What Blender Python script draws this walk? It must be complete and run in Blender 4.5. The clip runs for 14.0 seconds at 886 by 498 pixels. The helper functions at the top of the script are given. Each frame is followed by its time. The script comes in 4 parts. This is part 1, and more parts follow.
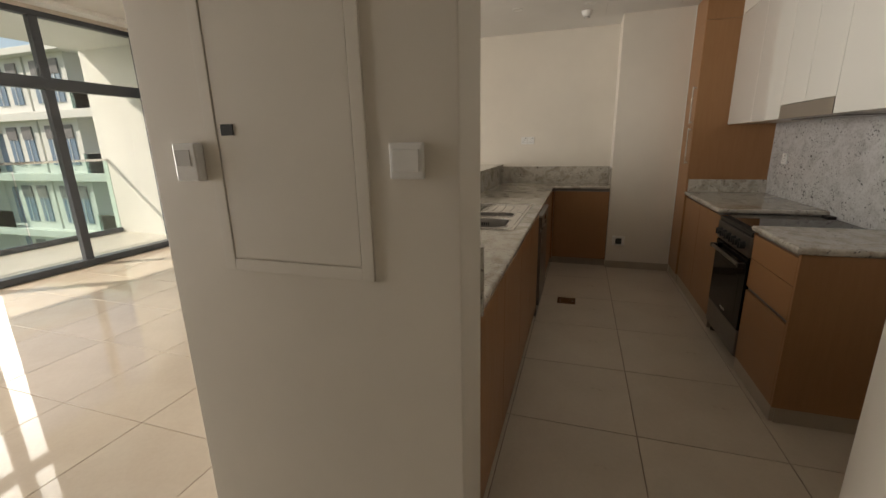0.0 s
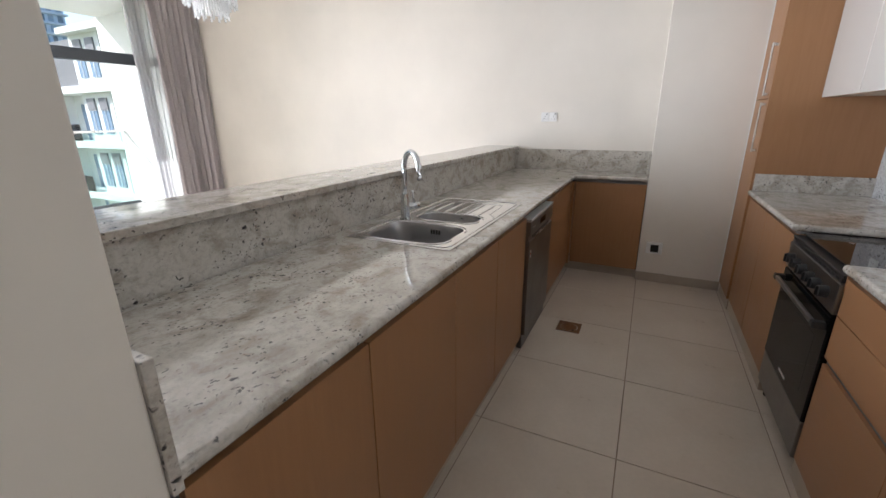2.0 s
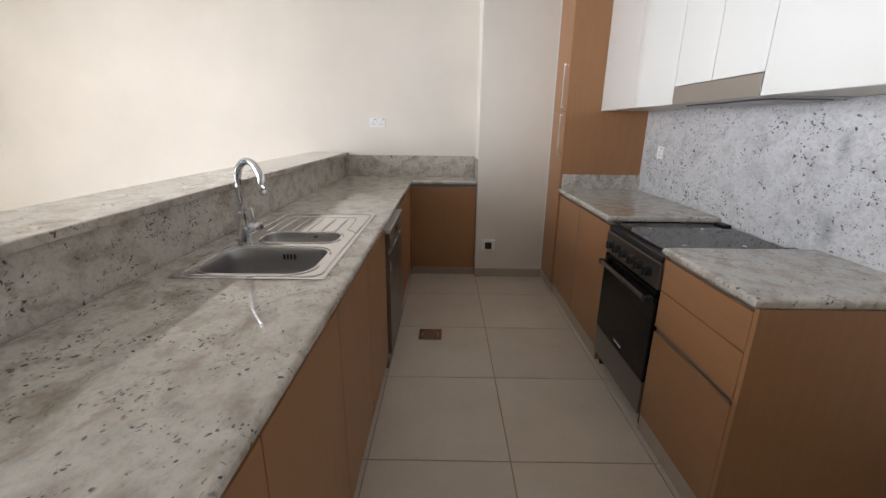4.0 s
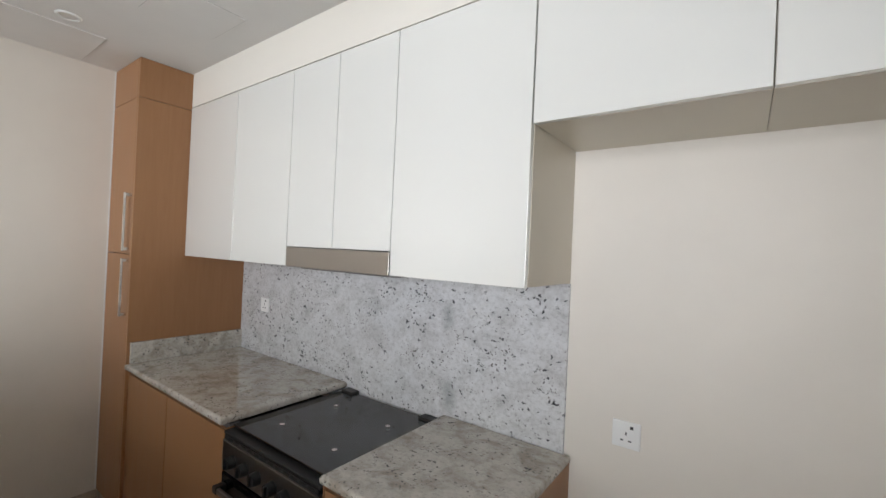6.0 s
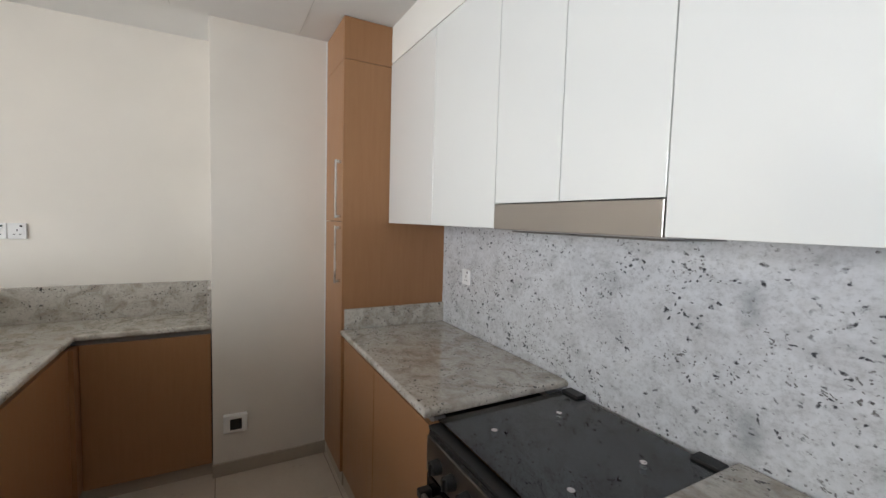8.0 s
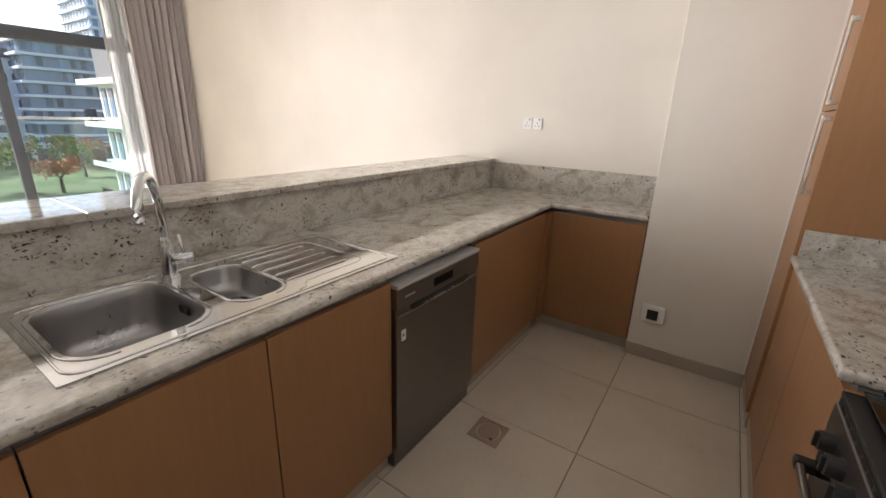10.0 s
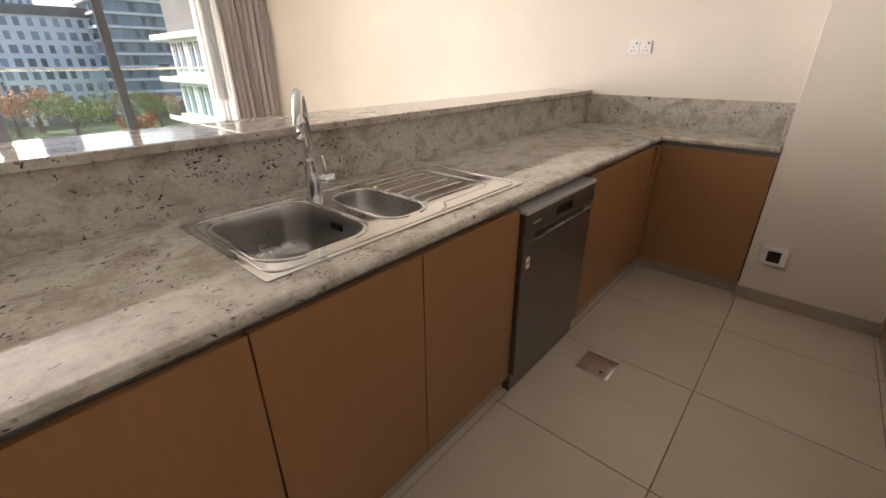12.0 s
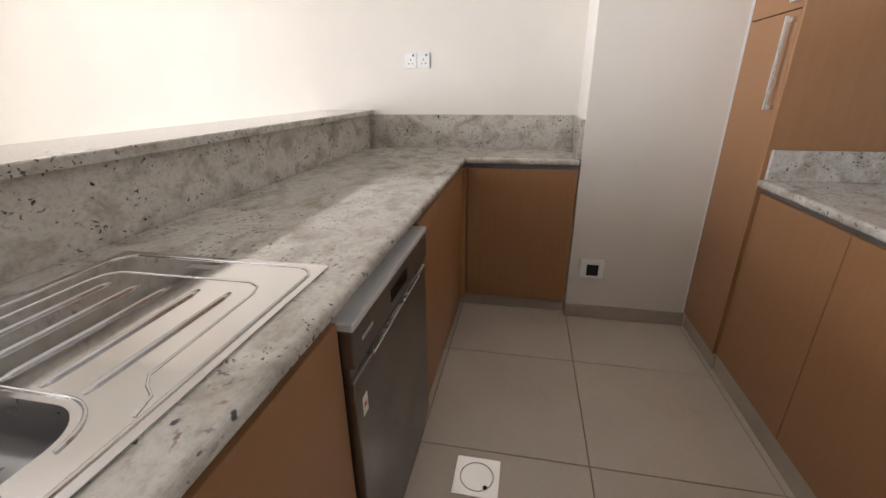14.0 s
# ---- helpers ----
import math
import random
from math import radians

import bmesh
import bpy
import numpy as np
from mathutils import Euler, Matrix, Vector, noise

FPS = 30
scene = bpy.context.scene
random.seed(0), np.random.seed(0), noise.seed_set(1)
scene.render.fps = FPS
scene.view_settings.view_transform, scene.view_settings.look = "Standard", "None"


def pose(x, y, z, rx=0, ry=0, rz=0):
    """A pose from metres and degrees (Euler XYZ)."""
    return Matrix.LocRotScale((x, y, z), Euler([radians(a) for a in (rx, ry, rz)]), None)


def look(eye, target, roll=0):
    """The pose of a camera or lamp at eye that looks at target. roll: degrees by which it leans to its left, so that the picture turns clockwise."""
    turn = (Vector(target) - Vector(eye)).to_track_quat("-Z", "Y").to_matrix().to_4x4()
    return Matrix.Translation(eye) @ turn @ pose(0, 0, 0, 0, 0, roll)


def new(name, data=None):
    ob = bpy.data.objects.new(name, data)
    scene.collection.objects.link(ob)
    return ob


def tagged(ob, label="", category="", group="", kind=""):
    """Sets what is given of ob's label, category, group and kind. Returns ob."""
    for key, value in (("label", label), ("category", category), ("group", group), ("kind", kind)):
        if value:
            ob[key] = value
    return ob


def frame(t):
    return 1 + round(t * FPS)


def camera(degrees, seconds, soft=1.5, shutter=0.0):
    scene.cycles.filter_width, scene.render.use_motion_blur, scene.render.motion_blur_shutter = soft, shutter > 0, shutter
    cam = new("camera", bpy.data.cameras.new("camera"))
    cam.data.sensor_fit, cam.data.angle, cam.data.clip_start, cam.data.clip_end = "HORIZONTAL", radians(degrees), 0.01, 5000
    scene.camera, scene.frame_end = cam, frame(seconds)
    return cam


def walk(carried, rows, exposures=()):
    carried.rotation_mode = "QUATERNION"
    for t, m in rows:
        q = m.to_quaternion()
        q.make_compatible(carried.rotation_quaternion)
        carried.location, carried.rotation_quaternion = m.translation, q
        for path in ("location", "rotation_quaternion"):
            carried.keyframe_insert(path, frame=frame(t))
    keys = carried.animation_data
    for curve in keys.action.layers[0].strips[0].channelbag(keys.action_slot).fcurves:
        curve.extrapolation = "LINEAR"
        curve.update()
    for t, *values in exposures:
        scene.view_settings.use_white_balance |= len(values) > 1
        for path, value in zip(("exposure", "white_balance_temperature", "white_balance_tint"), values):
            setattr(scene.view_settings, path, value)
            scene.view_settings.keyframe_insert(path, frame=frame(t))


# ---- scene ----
cam = camera(94.0, 14.0)
PATH = [
    (0, (0.136, 0.073, 1.388), (-0.474, 1.912, 0.892), -1.3),
    (0.5, (0.253, 0.298, 1.392), (-0.221, 2.169, 0.87), -1.5),
    (1, (0.301, 0.596, 1.408), (-0.107, 2.479, 0.87), 0.6),
    (1.5, (0.359, 0.835, 1.372), (-0.285, 2.616, 0.728), 0.4),
    (2, (0.432, 1.004, 1.382), (-0.407, 2.719, 0.783), -0.5),
    (2.2, (0.431, 1.047, 1.38), (-0.426, 2.753, 0.784), -0.8),
    (4.3, (0.163, 1.19, 1.371), (0.31, 3.107, 0.819), 0.8),
    (4.5, (0.169, 1.236, 1.371), (0.405, 3.153, 0.85), 0.9),
    (5, (0.283, 1.447, 1.436), (0.863, 3.327, 1.076), 2.4),
    (5.5, (0.307, 1.646, 1.478), (1.442, 3.283, 1.306), 3.6),
    (6, (0.277, 1.791, 1.586), (1.89, 2.973, 1.598), 2.6),
    (6.5, (0.247, 1.799, 1.655), (1.998, 2.751, 1.819), 1.2),
    (7, (0.247, 1.917, 1.614), (1.853, 3.103, 1.738), 0.4),
    (7.5, (0.357, 2.086, 1.559), (1.693, 3.574, 1.569), 0.8),
    (8, (0.504, 2.249, 1.514), (1.453, 4.004, 1.377), 1.6),
    (8.5, (0.553, 2.436, 1.464), (1.053, 4.358, 1.222), 2.9),
    (9, (0.636, 2.484, 1.453), (0.521, 4.444, 1.072), 2.9),
    (9.2, (0.681, 2.469, 1.447), (0.336, 4.392, 1.019), 2.5),
    (11.3, (0.805, 1.831, 1.329), (-0.637, 2.962, 0.528), 1.2),
    (11.5, (0.761, 1.863, 1.313), (-0.63, 3.056, 0.513), 1.0),
    (12, (0.566, 2.044, 1.318), (-0.639, 3.41, 0.491), -0.3),
    (12.5, (0.311, 2.175, 1.275), (-0.563, 3.772, 0.448), -0.0),
    (13, (0.143, 2.28, 1.292), (-0.434, 4.019, 0.49), 0.7),
    (13.5, (0.142, 2.507, 1.263), (-0.345, 4.295, 0.511), 0.1),
    (14, (0.178, 2.657, 1.244), (-0.185, 4.485, 0.517), -0.5),
]
EXPOSURES = [
    (0, -0.07, 7400, 13), (0.5, 0.22, 8400, 15), (1.0, 0.62, 6950, 14), (1.5, 0.87, 6000, 14), (2.0, 0.97, 5850, 14), (4.5, 0.90, 6050, 14),
    (5.5, 0.80, 6000, 13), (6.5, 0.66, 6200, 11), (7.5, 0.69, 6050, 11), (8.0, 0.74, 6050, 11), (9.0, 1.02, 6100, 13), (11.5, 1.04, 7050, 19), (12.5, 1.08, 6750, 18), (13.0, 1.15, 6200, 17), (14.0, 1.18, 6150, 16),
]
walk(cam, [(t, look(eye, target, roll)) for t, eye, target, roll in PATH], EXPOSURES)

# ---- world and light ----
SUN_DIR = Vector((-1.0, -0.62, 0.93)).normalized()
world = bpy.data.worlds.new("sky")
scene.world = world
world.use_nodes = True
wn = world.node_tree.nodes
sky = wn.new("ShaderNodeTexSky")
sky.sky_type = 'NISHITA'
sky.sun_disc = False
sky.sun_elevation = math.asin(SUN_DIR.z)
sky.sun_rotation = math.atan2(SUN_DIR.x, SUN_DIR.y)
sky.air_density, sky.dust_density, sky.ozone_density = 1.0, 1.5, 1.0
world.node_tree.links.new(sky.outputs[0], wn["Background"].inputs[0])
wn["Background"].inputs[1].default_value = 0.15
sun = bpy.data.lights.new("sun", 'SUN')
sun.energy, sun.angle, sun.color = 5.0, radians(0.5), (1.0, 0.95, 0.87)
new("sun", sun).matrix_world = look(SUN_DIR * 60, (0, 0, 0))
# added area lamp outside the southern bays, boosting the skylight through the window
bay = bpy.data.lights.new("window_daylight_fill", 'AREA')
bay.shape, bay.size, bay.size_y, bay.energy, bay.color = 'RECTANGLE', 3.8, 2.75, 168, (0.975, 0.975, 0.98)
bay.spread = radians(125)
new("window_daylight_fill", bay).matrix_world = look((-5.79, 0.7, 1.45), (0.0, 0.7, 1.45))

# ---- materials ----


def mat(name, colour, rough=0.5, metal=0.0, spec=0.5, coat=0.0):
    m = bpy.data.materials.new(name)
    m.use_nodes = True
    b = m.node_tree.nodes["Principled BSDF"]
    b.inputs["Base Color"].default_value = (*colour, 1)
    b.inputs["Roughness"].default_value = rough
    b.inputs["Metallic"].default_value = metal
    b.inputs["Specular IOR Level"].default_value = spec
    b.inputs["Coat Weight"].default_value = coat
    b.inputs["Coat Roughness"].default_value = 0.04
    return m


def nodes_of(m):
    nt = m.node_tree
    return nt.nodes, nt.links, nt.nodes["Principled BSDF"]


def coords(m, scale=(1, 1, 1)):
    n, l, b = nodes_of(m)
    tc = n.new("ShaderNodeTexCoord")
    mp = n.new("ShaderNodeMapping")
    mp.inputs["Scale"].default_value = scale
    l.new(tc.outputs["Object"], mp.inputs[0])
    return mp.outputs[0]


def noise_tex(m, vec, scale, detail=4, rough=0.55, distort=0.0):
    n, l, b = nodes_of(m)
    t = n.new("ShaderNodeTexNoise")
    t.inputs["Scale"].default_value = scale
    t.inputs["Detail"].default_value = detail
    t.inputs["Roughness"].default_value = rough
    t.inputs["Distortion"].default_value = distort
    l.new(vec, t.inputs["Vector"])
    return t.outputs["Fac"]


def ramp(m, fac, stops):
    n, l, b = nodes_of(m)
    r = n.new("ShaderNodeValToRGB")
    while len(r.color_ramp.elements) < len(stops):
        r.color_ramp.elements.new(0.5)
    for e, (p, c) in zip(r.color_ramp.elements, stops):
        e.position = p
        e.color = (*c, 1) if len(c) == 3 else c
    l.new(fac, r.inputs[0])
    return r.outputs[0]


def mix(m, fac, a, c, blend='MIX'):
    n, l, b = nodes_of(m)
    x = n.new("ShaderNodeMix")
    x.data_type, x.blend_type = 'RGBA', blend
    for sock, v in ((x.inputs[0], fac), (x.inputs[6], a), (x.inputs[7], c)):
        if isinstance(v, (float, int)):
            sock.default_value = v
        elif isinstance(v, tuple):
            sock.default_value = (*v, 1)
        else:
            l.new(v, sock)
    return x.outputs[2]


def bump(m, height, strength=0.1, dist=0.002):
    n, l, b = nodes_of(m)
    u = n.new("ShaderNodeBump")
    u.inputs["Strength"].default_value = strength
    u.inputs["Distance"].default_value = dist
    l.new(height, u.inputs["Height"])
    l.new(u.outputs[0], b.inputs["Normal"])


def plaster(name, colour):
    m = mat(name, colour, 0.6, spec=0.35)
    n, l, b = nodes_of(m)
    v = coords(m)
    big = noise_tex(m, v, 1.3, 5)
    fine = noise_tex(m, v, 140, 3)
    dark = tuple(c * 0.93 for c in colour)
    light = tuple(min(1, c * 1.03) for c in colour)
    l.new(ramp(m, big, [(0.3, dark), (0.7, light)]), b.inputs["Base Color"])
    bump(m, fine, 0.12, 0.001)
    return m


def granite_mat(name, stops, grains, patches, rough=0.07):
    """Polished granite: cloudy ground, fine crystals, dark mineral grains in drifts, and soft grey patches (place, size)."""
    m = mat(name, stops[1][1], rough, spec=0.85)
    n, l, b = nodes_of(m)
    v = coords(m, (1.0, 0.8, 1.0))
    cloud = noise_tex(m, v, 11, 7, 0.62, 0.5)
    base = ramp(m, cloud, stops)
    crystal = noise_tex(m, v, 75, 5, 0.7)
    base = mix(m, 0.5, base, ramp(m, crystal, [(0.32, (0.42, 0.41, 0.40)), (0.5, (0.86, 0.86, 0.85)), (0.7, (1, 1, 1))]), 'MULTIPLY')
    warp = n.new("ShaderNodeMix")
    warp.data_type = 'VECTOR'
    warp.inputs[0].default_value = 0.05
    wnz = n.new("ShaderNodeTexNoise")
    wnz.inputs["Scale"].default_value = 32
    wnz.inputs["Detail"].default_value = 4
    l.new(v, wnz.inputs["Vector"])
    l.new(v, warp.inputs[4])
    l.new(wnz.outputs["Color"], warp.inputs[5])
    for scale, size, drift, low, high, col in grains:
        vo = n.new("ShaderNodeTexVoronoi")
        vo.inputs["Scale"].default_value = scale
        l.new(warp.outputs[1], vo.inputs["Vector"])
        spot = ramp(m, vo.outputs["Distance"], [(size - 0.03, (1, 1, 1)), (size + 0.09, (0, 0, 0))])
        area = ramp(m, noise_tex(m, v, drift, 5, 0.65), [(low, (0, 0, 0)), (high, (1, 1, 1))])
        base = mix(m, mix(m, 1.0, spot, area, 'MULTIPLY'), base, col)
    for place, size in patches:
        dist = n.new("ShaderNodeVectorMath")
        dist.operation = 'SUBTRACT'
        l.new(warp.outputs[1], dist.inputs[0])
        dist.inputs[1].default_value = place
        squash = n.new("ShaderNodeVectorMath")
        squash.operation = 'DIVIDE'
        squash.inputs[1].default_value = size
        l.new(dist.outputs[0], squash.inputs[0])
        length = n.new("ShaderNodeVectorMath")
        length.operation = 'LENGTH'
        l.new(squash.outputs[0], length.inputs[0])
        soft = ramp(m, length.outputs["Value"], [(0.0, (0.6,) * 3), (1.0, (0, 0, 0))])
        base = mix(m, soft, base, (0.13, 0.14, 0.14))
    l.new(base, b.inputs["Base Color"])
    l.new(ramp(m, crystal, [(0.3, (0.04, 0.04, 0.04)), (0.8, (0.09, 0.09, 0.09))]), b.inputs["Roughness"])
    return m


def wood_mat(name, stretch):
    m = mat(name, (0.36, 0.2, 0.1), 0.38, spec=0.45)
    n, l, b = nodes_of(m)
    v = coords(m, stretch)
    grain = noise_tex(m, v, 9, 6, 0.6, 0.3)
    v2 = coords(m)
    big = noise_tex(m, v2, 1.1, 3)
    col = ramp(m, grain, [(0.25, (0.318, 0.158, 0.069)), (0.5, (0.34, 0.172, 0.077)), (0.78, (0.362, 0.187, 0.086))])
    col = mix(m, 0.35, col, ramp(m, big, [(0.3, (0.8, 0.8, 0.8)), (0.7, (1, 1, 1))]), 'MULTIPLY')
    l.new(col, b.inputs["Base Color"])
    l.new(ramp(m, grain, [(0.3, (0.34,) * 3), (0.7, (0.44,) * 3)]), b.inputs["Roughness"])
    bump(m, grain, 0.05, 0.0006)
    return m


def steel_mat(name, colour, rough, stretch):
    m = mat(name, colour, rough, 1.0)
    n, l, b = nodes_of(m)
    v = coords(m, stretch)
    br = noise_tex(m, v, 14, 4, 0.6)
    smear = noise_tex(m, coords(m), 6, 4)
    l.new(mix(m, 0.5, ramp(m, br, [(0.2, (rough * 0.75,) * 3), (0.8, (rough * 1.3,) * 3)]), ramp(m, smear, [(0.3, (rough * 0.8,) * 3), (0.7, (rough * 1.35,) * 3)])), b.inputs["Roughness"])
    bump(m, br, 0.04, 0.0004)
    return m


def tile_mat(name, r0, r1, spec):
    m = mat(name, (0.55, 0.47, 0.38), 0.13, spec=spec)
    n, l, b = nodes_of(m)
    oi = n.new("ShaderNodeObjectInfo")
    v = coords(m)
    cl = noise_tex(m, v, 3.2, 6, 0.6)
    fn = noise_tex(m, v, 45, 4)
    col = ramp(m, cl, [(0.3, (0.555, 0.48, 0.39)), (0.7, (0.615, 0.545, 0.455))])
    col = mix(m, 0.25, col, ramp(m, fn, [(0.35, (0.86, 0.86, 0.86)), (0.65, (1, 1, 1))]), 'MULTIPLY')
    col = mix(m, 1.0, col, ramp(m, oi.outputs["Random"], [(0, (0.94, 0.94, 0.94)), (1, (1, 1, 1))]), 'MULTIPLY')
    l.new(col, b.inputs["Base Color"])
    l.new(ramp(m, cl, [(0.3, (r0,) * 3), (0.75, (r1,) * 3)]), b.inputs["Roughness"])
    return m


def glass_mat(name, tint, ior=1.45):
    m = bpy.data.materials.new(name)
    m.use_nodes = True
    n, l = m.node_tree.nodes, m.node_tree.links
    n.remove(n["Principled BSDF"])
    g = n.new("ShaderNodeBsdfGlossy")
    g.inputs["Roughness"].default_value = 0.02
    t = n.new("ShaderNodeBsdfTransparent")
    t.inputs[0].default_value = (*tint, 1)
    f = n.new("ShaderNodeFresnel")
    f.inputs[0].default_value = ior
    x = n.new("ShaderNodeMixShader")
    l.new(f.outputs[0], x.inputs[0])
    l.new(t.outputs[0], x.inputs[1])
    l.new(g.outputs[0], x.inputs[2])
    l.new(x.outputs[0], n["Material Output"].inputs[0])
    return m


def sheer_mat():
    m = bpy.data.materials.new("sheer_voile")
    m.use_nodes = True
    n, l = m.node_tree.nodes, m.node_tree.links
    n.remove(n["Principled BSDF"])
    d = n.new("ShaderNodeBsdfTranslucent")
    d.inputs[0].default_value = (0.85, 0.85, 0.87, 1)
    d2 = n.new("ShaderNodeBsdfDiffuse")
    d2.inputs[0].default_value = (0.85, 0.85, 0.87, 1)
    a = n.new("ShaderNodeMixShader")
    t = n.new("ShaderNodeBsdfTransparent")
    x = n.new("ShaderNodeMixShader")
    x.inputs[0].default_value = 0.45
    l.new(d.outputs[0], a.inputs[1])
    l.new(d2.outputs[0], a.inputs[2])
    l.new(a.outputs[0], x.inputs[1])
    l.new(t.outputs[0], x.inputs[2])
    l.new(x.outputs[0], n["Material Output"].inputs[0])
    return m


def varied(name, colour, rough, scale, amount=0.15, spec=0.4, metal=0.0, island=False):
    m = mat(name, colour, rough, metal, spec)
    n, l, b = nodes_of(m)
    if island:
        g = n.new("ShaderNodeNewGeometry")
        f = g.outputs["Random Per Island"]
    else:
        f = noise_tex(m, coords(m), scale, 5)
    lo = tuple(c * (1 - amount) for c in colour)
    hi = tuple(min(1, c * (1 + amount)) for c in colour)
    l.new(ramp(m, f, [(0.25, lo), (0.75, hi)]), b.inputs["Base Color"])
    return m


WALL = plaster("cream_wall_paint", (0.765, 0.72, 0.645))
PANELP = plaster("panel_paint", (0.78, 0.74, 0.67))
CEIL = plaster("ceiling_paint", (0.80, 0.79, 0.77))
SKIRT = varied("skirting_tile", (0.42, 0.36, 0.29), 0.3, 6, 0.08)
GRANITE = granite_mat("polished_granite", [(0.24, (0.28, 0.235, 0.18)), (0.40, (0.43, 0.39, 0.33)), (0.56, (0.61, 0.58, 0.525)), (0.80, (0.49, 0.44, 0.375))],
                      ((46, 0.18, 8, 0.50, 0.57, (0.05, 0.048, 0.05)), (70, 0.21, 10, 0.50, 0.57, (0.08, 0.075, 0.075)), (44, 0.15, 8, 0.55, 0.62, (0.22, 0.155, 0.13))), ())
# same stone as the worktops; skylight put in as a paler, bluer ground
SPLASHSTONE = granite_mat("skylit_splashback_granite", [(0.24, (0.43, 0.43, 0.43)), (0.42, (0.60, 0.605, 0.61)), (0.58, (0.69, 0.70, 0.71)), (0.80, (0.58, 0.57, 0.555))],
                          ((31, 0.15, 5, 0.47, 0.55, (0.04, 0.04, 0.045)), (45, 0.17, 7, 0.48, 0.55, (0.07, 0.07, 0.075)), (75, 0.20, 9, 0.50, 0.57, (0.16, 0.15, 0.145))),
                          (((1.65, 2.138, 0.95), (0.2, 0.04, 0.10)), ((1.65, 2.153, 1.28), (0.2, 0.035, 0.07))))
WOODV = wood_mat("wood_veneer", (6, 6, 0.5))
WOODH = wood_mat("wood_veneer_cross", (5, 0.5, 6))
GLOSS = varied("gloss_white_lacquer", (0.765, 0.77, 0.73), 0.035, 0.8, 0.015, 0.9)
GLOSS.node_tree.nodes["Principled BSDF"].inputs["Coat Weight"].default_value = 1.0
GLOSS.node_tree.nodes["Principled BSDF"].inputs["Coat Roughness"].default_value = 0.02
FILLER = varied("matt_white_panel", (0.78, 0.75, 0.68), 0.3, 1.5, 0.03)
CARCASS = varied("cabinet_side_laminate", (0.62, 0.57, 0.47), 0.3, 2, 0.04)
GOLA = varied("aluminium_channel", (0.22, 0.22, 0.22), 0.4, 9, 0.1, metal=0.6)
DARK = varied("dark_gap", (0.02, 0.018, 0.016), 0.7, 9)
STEEL = steel_mat("brushed_sink_steel", (0.64, 0.63, 0.62), 0.085, (3, 0.3, 3))
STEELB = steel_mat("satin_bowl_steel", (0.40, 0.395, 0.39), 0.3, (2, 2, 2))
INOX = steel_mat("appliance_inox", (0.235, 0.225, 0.215), 0.32, (3, 0.25, 6))
HOODM = steel_mat("hood_inox", (0.47, 0.44, 0.41), 0.3, (3, 0.25, 6))
CHROME = mat("chrome", (0.66, 0.68, 0.70), 0.10, 1.0)
NICKEL = steel_mat("satin_nickel", (0.72, 0.70, 0.68), 0.25, (3, 3, 0.4))
BLACKGLASS = mat("black_glass", (0.004, 0.004, 0.004), 0.05, spec=0.14)
LIDGLASS = glass_mat("smoked_lid_glass", (0.32, 0.46, 0.47), 1.95)
BLACKP = varied("black_plastic", (0.018, 0.018, 0.018), 0.4, 30)
WHITEP = varied("white_plastic", (0.82, 0.82, 0.80), 0.28, 8, 0.03)
GREYP = varied("grey_plastic", (0.55, 0.54, 0.52), 0.35, 8, 0.05)
TILE = tile_mat("satin_porcelain_tile", 0.26, 0.34, 0.4)
TILEP = tile_mat("polished_porcelain_tile", 0.02, 0.035, 0.4)
GROUT = varied("grout", (0.27, 0.20, 0.14), 0.85, 30)
ALU = varied("grey_window_aluminium", (0.075, 0.085, 0.10), 0.4, 5, 0.08)
GLASS = glass_mat("window_glass", (0.96, 0.98, 0.97))
RAILGLASS = glass_mat("green_rail_glass", (0.82, 0.93, 0.90))
CURTAIN = varied("taupe_curtain_cloth", (0.42, 0.385, 0.385), 0.85, 60, 0.1, 0.15)
SHEER = sheer_mat()
STUCCO = plaster("white_stucco", (0.78, 0.77, 0.74))
PAVER = varied("balcony_tile", (0.56, 0.53, 0.48), 0.4, 4, 0.08)
LOUVRE = varied("grey_louvre", (0.20, 0.19, 0.20), 0.5, 3)
ROOFM = varied("roof_cladding", (0.17, 0.165, 0.17), 0.6, 0.3, 0.15)
# distance haze is painted in: glass lightened, grey panel paled towards blue
FARWIN = varied("hazed_far_glass", (0.15, 0.20, 0.27), 0.12, 1, 0.5, 0.6, island=True)
HAZEGREY = varied("hazed_tower_grey", (0.52, 0.60, 0.72), 0.5, 0.08, 0.15)
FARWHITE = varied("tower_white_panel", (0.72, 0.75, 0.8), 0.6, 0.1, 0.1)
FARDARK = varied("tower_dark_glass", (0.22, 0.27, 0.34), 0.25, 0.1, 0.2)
GROUND = varied("park_lawn", (0.13, 0.16, 0.08), 0.9, 0.06, 0.35)
LEAF = varied("green_leaves", (0.17, 0.21, 0.05), 0.6, 1, 0.5, island=True)
FLAME = varied("orange_blossom", (0.42, 0.13, 0.04), 0.6, 1, 0.4, island=True)
BARK = varied("bark", (0.12, 0.09, 0.06), 0.9, 4, 0.3)
CRYSTAL = mat("chandelier_crystal", (0.86, 0.88, 0.9), 0.08, spec=0.8)
BULB = mat("lamp_glass", (0.7, 0.68, 0.64), 0.3)

